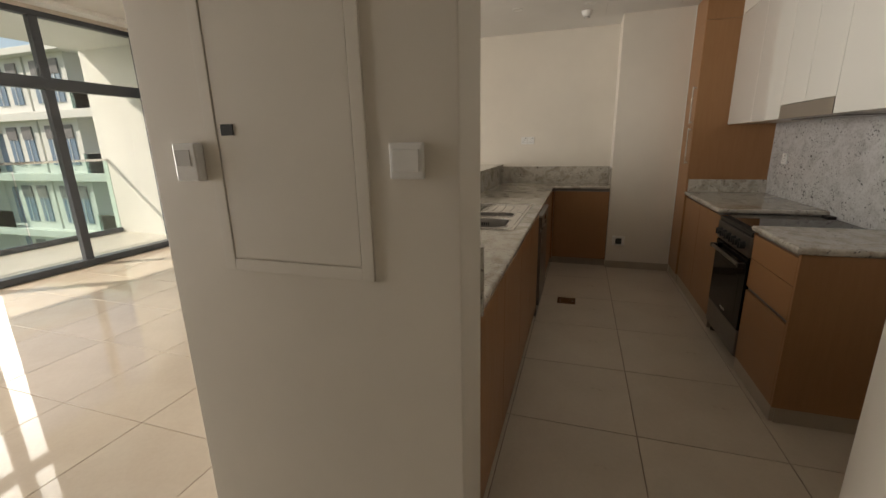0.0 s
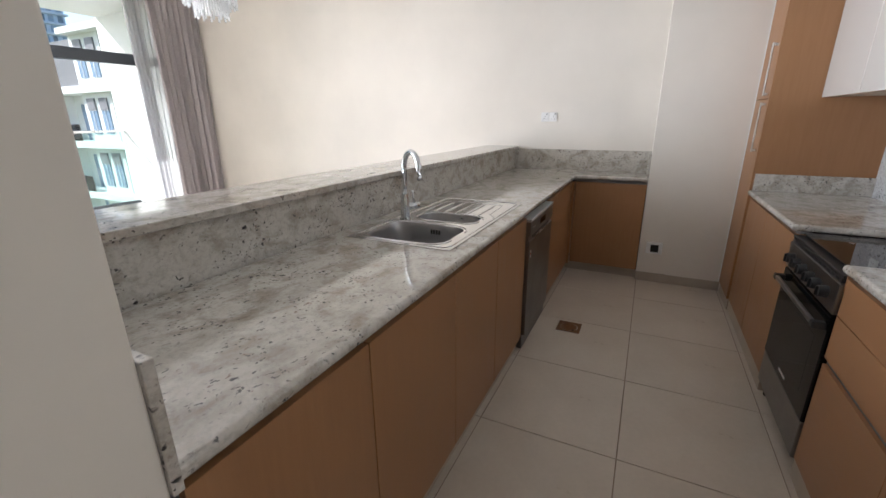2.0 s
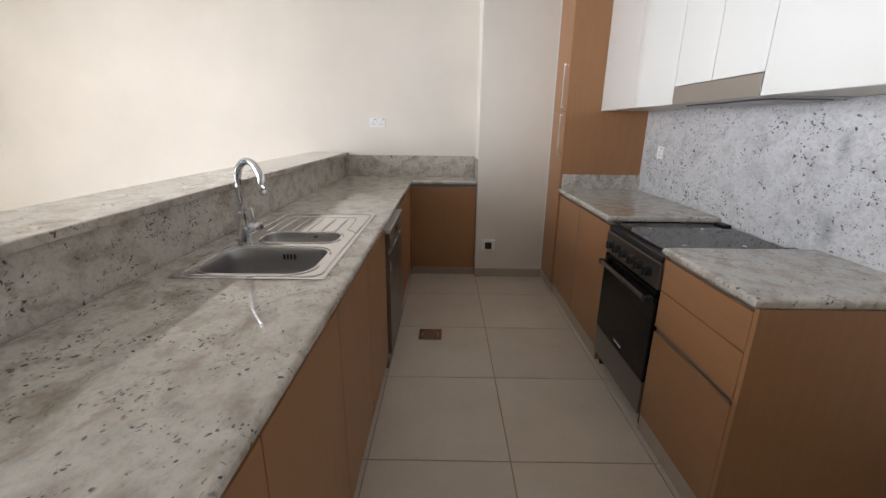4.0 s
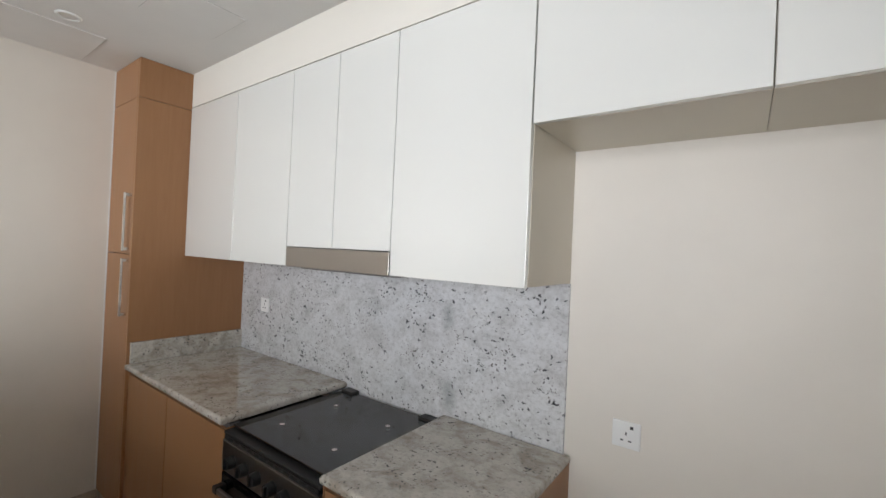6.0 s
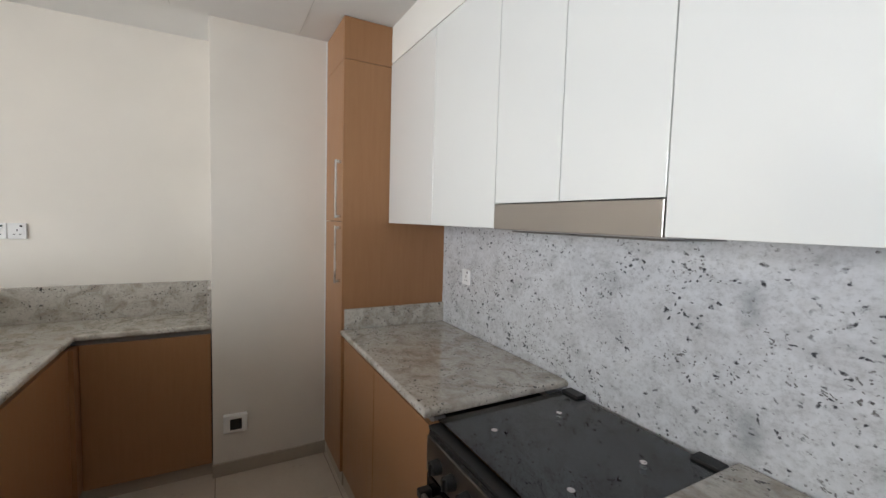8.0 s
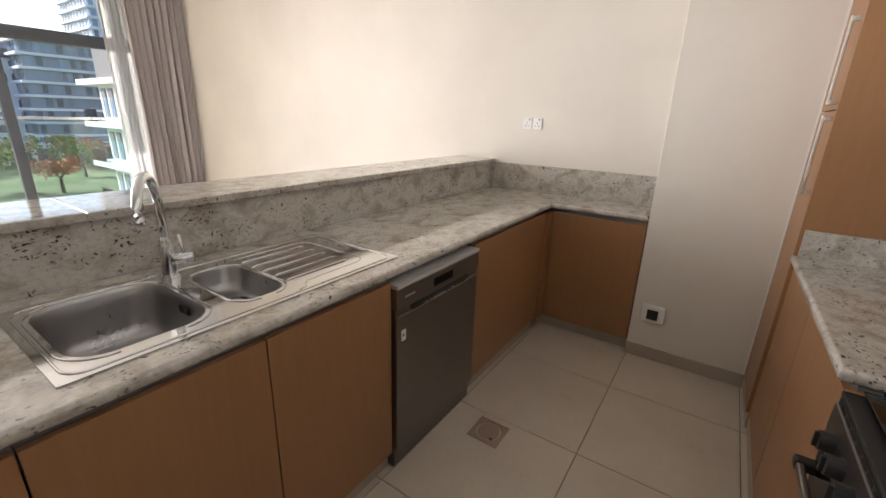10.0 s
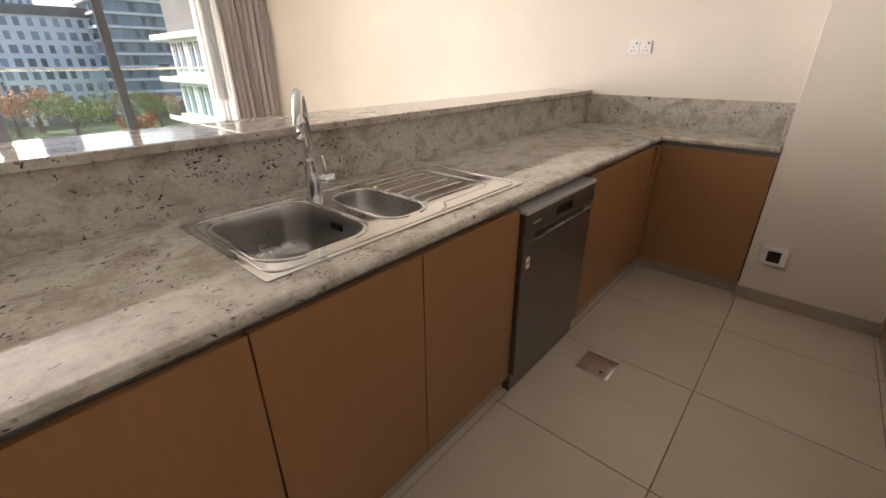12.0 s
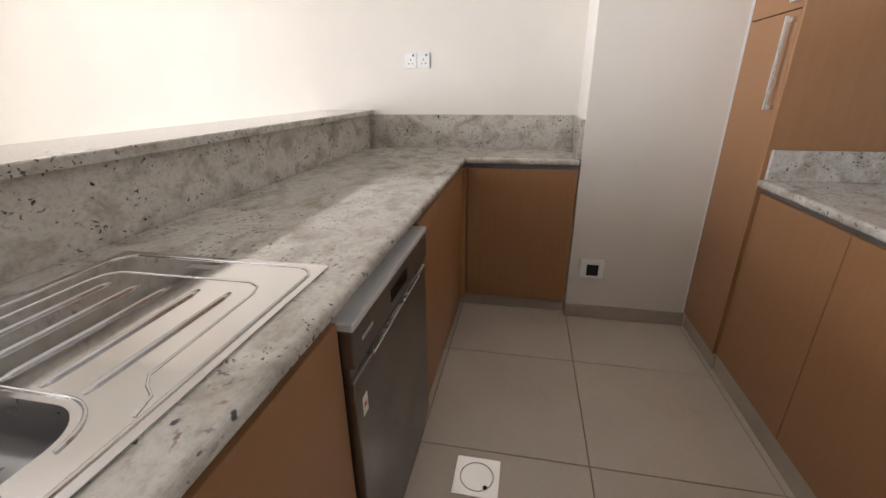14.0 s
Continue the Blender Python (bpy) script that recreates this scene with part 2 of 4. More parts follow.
# ---- building helpers ----


def part(name, bm, material, parent=None, label="", smooth=False):
    me = bpy.data.meshes.new(name)
    bmesh.ops.recalc_face_normals(bm, faces=bm.faces)
    bm.to_mesh(me)
    bm.free()
    me.materials.append(material)
    if smooth:
        for p in me.polygons:
            p.use_smooth = True
    ob = new(name, me)
    if parent is not None:
        ob.parent = parent
        if parent.type == 'EMPTY':
            ob.matrix_parent_inverse = Matrix.Translation(-parent.location)
    if label:
        ob["label"] = label
    return ob


def thing(name, loc, label, category, group="", kind=""):
    e = new(name)
    e.location = loc
    e.empty_display_size = 0.05
    return tagged(e, label, category, group, kind)


def add_box(bm, x0, x1, y0, y1, z0, z1, bev=0.0, seg=2):
    b = bmesh.new()
    bmesh.ops.create_cube(b, size=1)
    for v in b.verts:
        v.co = Vector(((x0 + x1) / 2 + v.co.x * (x1 - x0), (y0 + y1) / 2 + v.co.y * (y1 - y0), (z0 + z1) / 2 + v.co.z * (z1 - z0)))
    if bev:
        bmesh.ops.bevel(b, geom=b.edges[:], offset=bev, segments=seg, affect='EDGES', profile=0.5)
    me = bpy.data.meshes.new("tmp")
    b.to_mesh(me)
    b.free()
    bm.from_mesh(me)
    bpy.data.meshes.remove(me)
    return bm


def box(x0, x1, y0, y1, z0, z1, bev=0.0, seg=2):
    return add_box(bmesh.new(), x0, x1, y0, y1, z0, z1, bev, seg)


def add_cyl(bm, centre, r, h, axis='z', seg=24, r2=None):
    rot = {'z': Matrix(), 'x': Matrix.Rotation(radians(90), 4, 'Y'), 'y': Matrix.Rotation(radians(-90), 4, 'X')}[axis]
    bmesh.ops.create_cone(bm, cap_ends=True, segments=seg, radius1=r, radius2=r if r2 is None else r2, depth=h, matrix=Matrix.Translation(centre) @ rot)
    return bm


def cyl(centre, r, h, axis='z', seg=24, r2=None):
    return add_cyl(bmesh.new(), centre, r, h, axis, seg, r2)


def tube(points, r, seg=14):
    bm = bmesh.new()
    pts = [Vector(p) for p in points]
    rings = []
    for i, p in enumerate(pts):
        d = (pts[min(i + 1, len(pts) - 1)] - pts[max(i - 1, 0)]).normalized()
        q = d.to_track_quat('Z', 'Y').to_matrix()
        rings.append([bm.verts.new(p + q @ Vector((math.cos(2 * math.pi * k / seg) * r, math.sin(2 * math.pi * k / seg) * r, 0))) for k in range(seg)])
    for a, b in zip(rings, rings[1:]):
        for k in range(seg):
            bm.faces.new((a[k], a[(k + 1) % seg], b[(k + 1) % seg], b[k]))
    bm.faces.new(rings[0][::-1])
    bm.faces.new(rings[-1])
    return bm


def rounded(x0, x1, y0, y1, r, seg=8):
    out = []
    for cx, cy, a0 in ((x1 - r, y1 - r, 0), (x0 + r, y1 - r, 90), (x0 + r, y0 + r, 180), (x1 - r, y0 + r, 270)):
        for k in range(seg + 1):
            a = radians(a0 + 90 * k / seg)
            out.append((cx + r * math.cos(a), cy + r * math.sin(a)))
    return out


def slab(outer, holes, z0, z1, bev=0.0):
    """A plate of any outline with holes, with a rounded outer edge."""
    bm = bmesh.new()
    loops = []
    for z in (z0, z1):
        edges = []
        both = []
        for pts in [outer] + holes:
            vs = [bm.verts.new((x, y, z)) for x, y in pts]
            edges += [bm.edges.new((vs[i], vs[(i + 1) % len(vs)])) for i in range(len(vs))]
            both.append(vs)
        loops.append(both)
        bmesh.ops.triangle_fill(bm, use_beauty=True, use_dissolve=False, edges=edges)
    for lo, hi in zip(*loops):
        for i in range(len(lo)):
            j = (i + 1) % len(lo)
            bm.faces.new((lo[i], lo[j], hi[j], hi[i]))
    bmesh.ops.recalc_face_normals(bm, faces=bm.faces)
    if bev:
        ring = set(loops[0][0] + loops[1][0])
        es = [e for e in bm.edges if e.verts[0] in ring and e.verts[1] in ring and abs(e.verts[0].co.z - e.verts[1].co.z) < 1e-6
              and any(abs(f.normal.z) < 0.5 for f in e.link_faces)]
        bmesh.ops.bevel(bm, geom=es, offset=bev, segments=4, affect='EDGES', profile=0.5)
    return bm


def struct(name, bm, material, label, category):
    return tagged(part(name, bm, material), label, category, kind="structure")

# ---- structure ----
XE, YN, XW, YS = 1.726, 5.255, -5.6, -1.4
ZK, ZL = 2.573, 2.95
struct("wall_north", box(XW - 0.2, XE + 0.2, YN, YN + 0.2, -0.1, 3.2), WALL, "cream painted plaster end wall of kitchen and living room", "wall")
struct("wall_east", box(XE, XE + 0.2, YS, YN, -0.1, 3.2), WALL, "cream painted plaster wall behind the cooker run", "wall")
struct("wall_south", box(XW - 0.2, XE + 0.2, YS - 0.2, YS, -0.1, 3.2), WALL, "cream painted plaster wall of the hall", "wall")
struct("wall_column", box(0.458, XE, 4.868, YN - 0.001, -0.05, 2.66, 0.003), WALL, "cream painted column at the end of the kitchen", "wall")
struct("wall_partition_1", box(-1.118, -0.135, 1.032, 1.25, -0.05, 2.66, 0.004), WALL, "cream painted partition end with meter hatch and switch", "wall")
struct("wall_partition_2", box(0.82, XE, 1.032, 1.22, -0.05, 2.66, 0.004), WALL, "cream painted partition beside the refrigerator recess", "wall")
struct("wall_bar", box(-1.085, -0.822, 1.25, YN, -0.05, 1.090), WALL, "low plastered wall carrying the breakfast bar", "wall")
# unseen; added to cut lamp light that reached the hall side of the partition
struct("wall_hall_block", box(-2.65, -2.53, YS, 0.36, -0.05, 3.0), WALL, "unseen cream plaster wall added to shade hall and partition", "wall")
struct("ceiling", box(-1.43, XE, YS, YN, ZK, ZK + 0.5), CEIL, "white painted kitchen ceiling", "ceiling")
struct("ceiling_living", box(XW - 0.2, -1.43, YS, YN, ZL, ZL + 0.2), CEIL, "white painted higher living room ceiling", "ceiling")

base = struct("floor", box(XW - 0.2, XE + 0.2, YS, YN, -0.12, -0.004), GROUT, "large square beige polished porcelain floor tiles", "floor")


def skirting(name, *b):
    struct(name, box(*b, 0.003), SKIRT, "beige tile skirting board", "baseboard")


skirting("baseboard", 0.455, 1.090, 4.856, 4.870, 0.0, 0.078)
skirting("baseboard_2", XW, -1.1, YN - 0.012, YN + 0.002, 0.0, 0.078)
skirting("baseboard_3", 0.815, 0.822, 1.04, 1.21, 0.0, 0.078)
skirting("baseboard_4", XE - 0.012, XE + 0.002, 1.22, 2.262, 0.0, 0.078)

# window wall and balcony
# bays south of y 1 are unseen, added so the lamp shines in
WY0, WY1, WH = -1.32, 4.98, 2.9
w = box(XW - 0.2, XW, WY1, YN, -0.1, 3.2)
add_box(w, XW - 0.2, XW, YS, WY0, -0.1, 3.2)
add_box(w, XW - 0.2, XW, WY0, WY1, WH, 3.2)
add_box(w, XW - 0.2, XW, WY0, WY1, -0.1, 0.0)
struct("wall_west", w, WALL, "cream plaster wall round the balcony window", "wall")
win = thing("window_1", (XW - 0.1, 2.5, 0), "full-height grey aluminium sliding balcony window with transom lights", "window", kind="structure")
XF0, XF1 = XW - 0.13, XW - 0.05
for y, hw in ((-1.28, 0.04), (1.15, 0.05), (2.31, 0.065), (3.45, 0.045), (4.6, 0.05), (4.95, 0.03)):
    part("mullion", box(XF0, XF1, y - hw, y + hw, 0.0, WH, 0.004), ALU, win)
part("transom", box(XF0 - 0.005, XF1 + 0.012, WY0, WY1, 2.075, 2.205, 0.005), ALU, win)
part("sill_track", box(XF0 - 0.03, XF1 + 0.04, WY0, WY1, 0.0, 0.075, 0.005), ALU, win)
part("head_frame", box(XF0 - 0.003, XF1 + 0.003, WY0, WY1, WH - 0.06, WH, 0.004), ALU, win)
for a, b in ((-1.24, -0.02), (0.02, 1.1), (1.2, 2.245), (2.375, 3.405), (3.495, 4.55), (4.65, 4.92)):
    for za, zb in ((0.075, 2.075), (2.205, WH - 0.06)):
        p = part("pane", box(XW - 0.094, XW - 0.086, a, b, za, zb), GLASS, win)
        p.visible_shadow = False
struct("balcony_floor", box(-7.8, XW - 0.2, YS, 5.4, -0.25, -0.02), PAVER, "pale balcony floor", "floor")
struct("balcony_soffit", box(-7.72, XW - 0.2, YS - 3, 5.4, 2.97, 3.3), STUCCO, "white balcony soffit", "ceiling")
struct("balcony_wall", box(-7.75, XW - 0.2, 5.2, 5.45, -0.25, 2.97), STUCCO, "white rendered balcony side wall in sun", "wall")
rail = thing("balcony_railing", (-7.62, 2, -0.02), "green glass balcony railing with a steel top rail", "railing")
part("top_rail", box(-7.65, -7.59, YS, 5.2, 1.22, 1.26, 0.008), NICKEL, rail)
part("bottom_channel", box(-7.65, -7.59, YS, 5.2, -0.02, 0.06, 0.004), ALU, rail)
for k in range(5):
    a = YS + k * 1.32
    g = part("glass_panel", box(-7.626, -7.614, a + 0.01, a + 1.31, 0.06, 1.22), RAILGLASS, rail)
    g.visible_shadow = False

# ---- kitchen: worktops and stone ----
SX0, SX1, SY0, SY1 = -0.70, -0.205, 2.365, 3.38
GR = "polished speckled white granite"
sink_hole = [(SX0 + 0.012, SY0 + 0.012), (SX1 - 0.012, SY0 + 0.012), (SX1 - 0.012, SY1 - 0.012), (SX0 + 0.012, SY1 - 0.012)]
tagged(part("worktop", slab([(-0.80, 1.252), (-0.128, 1.252), (-0.128, 4.854), (0.452, 4.854), (0.452, 5.235), (-0.80, 5.235)], [sink_hole], 0.868, 0.9, 0.013), GRANITE),
       GR + " L-shaped worktop round the sink", "worktop")
tagged(part("worktop", slab([(1.08, 2.258), (1.712, 2.258), (1.712, 2.80), (1.08, 2.80)], [], 0.868, 0.9, 0.012), GRANITE), GR + " worktop beside the cooker, free end", "worktop")
tagged(part("worktop", slab([(1.08, 3.41), (1.712, 3.41), (1.712, 4.472), (1.08, 4.472)], [], 0.868, 0.9, 0.012), GRANITE), GR + " worktop beside the tall cupboard", "worktop")
tagged(part("breakfast_counter", slab([(-1.12, 1.252), (-0.772, 1.252), (-0.772, 2.62), (-1.12, 2.62)], [], 1.090, 1.119, 0.005), GRANITE), GR + " breakfast bar top slab", "counter")
tagged(part("breakfast_counter", slab([(-1.12, 2.6215), (-0.772, 2.6215), (-0.772, 5.252), (-1.12, 5.252)], [], 1.090, 1.119, 0.005), GRANITE), GR + " breakfast bar top slab", "counter")
tagged(part("bar_splashback", box(-0.822, -0.80, 1.252, 5.236, 0.868, 1.090), GRANITE), GR + " upstand below the breakfast bar", "splashback")
tagged(part("end_splashback", box(-0.80, 0.435, 5.235, 5.2545, 0.858, 1.093, 0.002), GRANITE), GR + " upstand on the end wall", "splashback")
tagged(part("column_splashback", box(0.436, 0.458, 4.872, 5.2545, 0.9, 1.093, 0.002), GRANITE), GR + " upstand against the column", "splashback")
tagged(part("partition_splashback", box(-0.80, -0.128, 1.2505, 1.268, 0.858, 1.083, 0.002), GRANITE), GR + " upstand against the partition", "splashback")
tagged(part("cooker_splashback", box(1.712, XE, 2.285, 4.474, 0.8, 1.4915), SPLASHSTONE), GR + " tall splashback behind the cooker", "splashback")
tagged(part("cupboard_splashback", box(1.10, 1.712, 4.455, 4.474, 0.9, 1.014, 0.002), GRANITE), GR + " upstand against the tall cupboard", "splashback")

# ---- kitchen: base units ----
WD = "orange-brown wood veneer"


def base_unit_left(y0, y1, label):
    u = thing("base_cabinet", (-0.45, (y0 + y1) / 2, 0), label, "cabinet", "left base cabinets")
    part("carcass", box(-0.79, -0.164, y0 + 0.001, y1 - 0.001, 0.085, 0.62), DARK, u)
    part("rail_channel", box(-0.20, -0.166, y0 + 0.001, y1 - 0.001, 0.79, 0.867), GOLA, u, "grey aluminium grip channel")
    part("plinth", box(-0.20, -0.172, y0, y1, 0.0, 0.083), SKIRT, u)
    part("door", box(-0.163, -0.143, y0 + 0.002, y1 - 0.002, 0.085, 0.844, 0.0015), WOODV, u)


for a, b in ((1.27, 1.75), (1.75, 2.285), (2.285, 2.765), (2.765, 3.265), (3.872, 4.80)):
    base_unit_left(a, b, WD + " handleless base cabinet under the granite worktop")
u = thing("base_cabinet", (0.15, 5.0, 0), WD + " corner base cabinet under the short worktop", "cabinet", "left base cabinets")
part("carcass", box(-0.13, 0.455, 4.90, 5.2, 0.085, 0.79), DARK, u)
part("rail_channel", box(-0.155, 0.455, 4.89, 4.93, 0.80, 0.867), GOLA, u, "grey aluminium grip channel")
part("plinth", box(-0.17, 0.455, 4.915, 4.94, 0.0, 0.083), SKIRT, u)
part("door", box(-0.122, 0.452, 4.876, 4.896, 0.085, 0.84, 0.0015), WOODV, u)
part("filler_post", box(-0.157, -0.125, 4.801, 4.896, 0.085, 0.84, 0.0015), WOODV, u)


def base_unit_right(y0, y1, fronts, label):
    u = thing("base_cabinet", (1.4, (y0 + y1) / 2, 0), label, "cabinet", "right base cabinets")
    part("carcass", box(1.122, 1.70, y0 + 0.001, y1 - 0.001, 0.085, 0.79), DARK, u)
    part("rail_channel", box(1.118, 1.16, y0 + 0.001, y1 - 0.001, 0.80, 0.867), GOLA, u, "grey aluminium grip channel")
    part("plinth", box(1.105, 1.15, y0, y1, 0.0, 0.083), SKIRT, u)
    for kind, z0, z1 in fronts:
        part(kind, box(1.10, 1.12, y0 + 0.002, y1 - 0.002, z0, z1, 0.0015), WOODH if kind == "drawer_front" else WOODV, u)
    return u


u = base_unit_right(2.283, 2.80, (("drawer_front", 0.712, 0.846), ("drawer_front", 0.542, 0.708), ("drawer_front", 0.088, 0.518)), WD + " drawer unit with two drawers above a deep one")
part("end_panel", box(1.10, 1.725, 2.263, 2.2825, 0.088, 0.867, 0.001), WOODV, u)
part("end_plinth", box(1.122, 1.71, 2.275, 2.2825, 0.0, 0.087), SKIRT, u)
part("drawer_channel", box(1.112, 1.1215, 2.285, 2.798, 0.519, 0.541), GOLA, u, "grey aluminium grip channel")
base_unit_right(3.41, 3.962, (("door", 0.088, 0.846),), WD + " handleless base cabinet beside the cooker")
base_unit_right(3.962, 4.472, (("door", 0.088, 0.846),), WD + " handleless base cabinet beside the tall cupboard")

# tall cupboard
u = thing("tall_cupboard", (1.4, 4.67, 0), WD + " floor-to-ceiling larder cupboard with two bar-handled doors", "cupboard")
part("side_panel", box(1.086, 1.725, 4.475, 4.494, 0.085, 2.352, 0.001), WOODV, u)
part("top_side_panel", box(1.086, 1.725, 4.475, 4.494, 2.355, 2.57, 0.001), WOODV, u)
part("carcass", box(1.114, 1.72, 4.494, 4.866, 0.085, 2.57), DARK, u)
part("plinth", box(1.098, 1.13, 4.475, 4.855, 0.0, 0.083), SKIRT, u)
part("scribe_strip", box(1.0785, 1.112, 4.8648, 4.8675, 0.085, 2.57), WHITEP, u, "white filler bead against the column")
for z0, z1, h0, h1 in ((0.085, 1.491, 1.153, 1.471), (1.495, 2.352, 1.51, 1.83)):
    d = part("door", box(1.086, 1.113, 4.496, 4.864, z0, z1, 0.0015), WOODV, u)
    h = box(1.052, 1.064, 4.511, 4.525, h0, h1, 0.003)
    for z in (h0 + 0.012, h1 - 0.012):
        add_box(h, 1.060, 1.087, 4.510, 4.526, z - 0.009, z + 0.009, 0.002)
    part("handle", h, NICKEL, d, "satin steel bar handle")
part("top_filler", box(1.086, 1.113, 4.496, 4.864, 2.355, 2.57, 0.001), WOODV, u)

# wall cabinets
XU = 1.35


def wall_unit(y0, y1, z0, doors, label):
    u = thing("wall_cabinet", (1.54, (y0 + y1) / 2, z0), label, "cabinet", "wall cabinets")
    part("carcass", box(XU + 0.021, 1.7255, y0 + 0.0005, y1 - 0.0005, z0 + 0.002, 2.372, 0.001), CARCASS, u)
    n = len(doors) - 1
    for a, b in zip(doors, doors[1:]):
        part("door", box(XU, XU + 0.02, a + 0.0018, b - 0.0018, z0, 2.367, 0.0012), GLOSS, u)
    return u


wall_unit(3.443, 4.473, 1.492, (3.443, 3.93, 4.473), "gloss white two-door wall cabinet beside the tall cupboard")
u = wall_unit(2.810, 3.443, 1.578, (2.810, 3.131, 3.443), "gloss white two-door cabinet above the cooker hood")
wall_unit(2.287, 2.810, 1.492, (2.287, 2.810), "gloss white wall cabinet with beige side beside the recess")
wall_unit(1.755, 2.285, 1.957, (1.755, 2.285), "gloss white bridging cabinet over the refrigerator recess")
wall_unit(1.225, 1.755, 1.957, (1.225, 1.755), "gloss white bridging cabinet over the refrigerator recess")
tagged(part("cabinet_filler", box(XU + 0.002, XU + 0.03, 1.222, 4.473, 2.373, 2.572), FILLER), "off-white filler panel between wall cabinets and ceiling", "filler panel")
hood = thing("cooker_hood", (1.54, 3.12, 1.49), "slim built-in steel cooker hood under wall cabinets", "cooker hood")
part("front_strip", box(XU - 0.002, XU + 0.018, 2.812, 3.441, 1.490, 1.575, 0.002), HOODM, hood)
part("body", box(XU + 0.019, 1.70, 2.815, 3.438, 1.487, 1.576, 0.003), GREYP, hood)
for k in range(2):
    part("grease_filter", box(XU + 0.06, 1.66, 2.84 + k * 0.30, 3.115 + k * 0.30, 1.480, 1.4865, 0.002), INOX, hood)

# ---- sink and tap ----
sk = thing("kitchen_sink", (-0.45, 2.87, 0.9), "brushed stainless inset sink with two bowls and drainer", "sink")
B1 = (-0.655, -0.268, 2.408, 2.712)
B2 = (-0.598, -0.281, 2.785, 2.945)
o1 = rounded(*B1, 0.085, 10)
o2 = rounded(*B2, 0.06, 10)
part("rim_plate", slab(rounded(SX0, SX1, SY0, SY1, 0.006, 3), [o1, o2], 0.9006, 0.9045, 0.0015), STEEL, sk)
part("raised_rim", tube([(x, y, 0.905) for x, y in rounded(SX0 + 0.022, SX1 - 0.018, SY0 + 0.02, SY1 - 0.02, 0.045, 8)] + [(SX1 - 0.018, SY1 - 0.065, 0.905)], 0.0028, 8), STEEL, sk, smooth=True)


def bowl(name, b, r, depth, drain, flat):
    bm = bmesh.new()
    rings = []
    prof = [(0.0, 0.0045), (0.002, 0.001), (0.005, -0.006), (0.010, -0.05), (0.016, -depth * 0.7), (0.026, -depth * 0.9), (0.045, -depth * 0.985), (0.07, -depth)]
    for ins, z in prof:
        ins *= flat
        rr = max(0.03, r - ins * 0.6)
        rings.append([bm.verts.new((x, y, 0.9 + z)) for x, y in rounded(b[0] + ins, b[1] - ins, b[2] + ins, b[3] - ins, min(rr, (b[3] - b[2]) / 2 - ins - 0.001), 10)])
    for a, c in zip(rings, rings[1:]):
        for k in range(len(a)):
            bm.faces.new((a[k], a[(k + 1) % len(a)], c[(k + 1) % len(a)], c[k]))
    bm.faces.new(rings[-1])
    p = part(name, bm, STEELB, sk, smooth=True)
    part("bowl_rim", tube([(x, y, 0.9055) for x, y in rounded(b[0] - 0.012, b[1] + 0.012, b[2] - 0.012, b[3] + 0.012, r + 0.008, 10)], 0.0024, 8), STEEL, p, smooth=True)
    dx, dy = drain
    z = 0.9 - depth
    s = cyl((dx, dy, z + 0.003), 0.042, 0.006, seg=32)
    add_cyl(s, (dx, dy, z + 0.008), 0.012, 0.006)
    st = part("strainer", s, CHROME, p, "chrome basket strainer")
    sl = bmesh.new()
    for k in range(20):
        b2 = box(0.020, 0.034, -0.0022, 0.0022, 0.0, 0.0012)
        bmesh.ops.transform(b2, matrix=Matrix.Translation((dx, dy, z + 0.0062)) @ Matrix.Rotation(2 * math.pi * k / 20, 4, 'Z'), verts=b2.verts)
        me = bpy.data.meshes.new("tmp")
        b2.to_mesh(me)
        b2.free()
        sl.from_mesh(me)
        bpy.data.meshes.remove(me)
    part("strainer_slots", sl, DARK, p)
    return p


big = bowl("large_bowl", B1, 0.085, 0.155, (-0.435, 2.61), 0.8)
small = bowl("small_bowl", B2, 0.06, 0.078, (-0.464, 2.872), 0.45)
ov = bmesh.new()
for k in range(4):
    add_box(ov, -0.462 + k * 0.014, -0.456 + k * 0.014, 2.698, 2.7045, 0.858, 0.878)
part("overflow", ov, DARK, big)
for k in range(5):
    x = -0.582 + k * 0.064
    part("drainer_rib", tube([(x, 2.966, 0.9035), (x, 2.982, 0.9062), (x, 3.212, 0.9062), (x, 3.232, 0.9035)], 0.0036, 8), STEEL, sk, smooth=True)
part("drainer_edge", tube([(-0.634, 2.97, 0.9045), (-0.634, 3.235, 0.9045), (-0.626, 3.262, 0.9045), (-0.604, 3.278, 0.9045), (-0.318, 3.278, 0.9045), (-0.293, 3.264, 0.9045), (-0.284, 3.24, 0.9045), (-0.277, 3.01, 0.9045), (-0.262, 2.992, 0.9045), (-0.242, 2.978, 0.9045), (-0.232, 2.945, 0.9045)], 0.0022, 8), STEEL, sk, smooth=True)
part("stamp_recess", box(-0.49, -0.425, 3.318, 3.336, 0.9042, 0.9052, 0.0004), STEELB, sk)

tap = thing("kitchen_tap", (-0.636, 2.76, 0.905), "chrome single-lever swan-neck mixer tap at the sink", "tap")
TX, TY = -0.636, 2.76
b = cyl((TX, TY, 0.909), 0.028, 0.008, seg=32)
add_cyl(b, (TX, TY, 0.96), 0.0235, 0.105, seg=32, r2=0.021)
add_cyl(b, (TX, TY, 1.02), 0.0165, 0.02, seg=32)
part("body", b, CHROME, tap)
ang = radians(-36)
ux, uy = math.cos(ang), math.sin(ang)
R = 0.09
neck = [(TX, TY, 1.02), (TX, TY, 1.08), (TX, TY, 1.148)]
for k in range(0, 19):
    a = math.pi * (1 - k / 17)
    s = R + R * math.cos(a)
    neck.append((TX + ux * s, TY + uy * s, 1.148 + R * math.sin(a)))
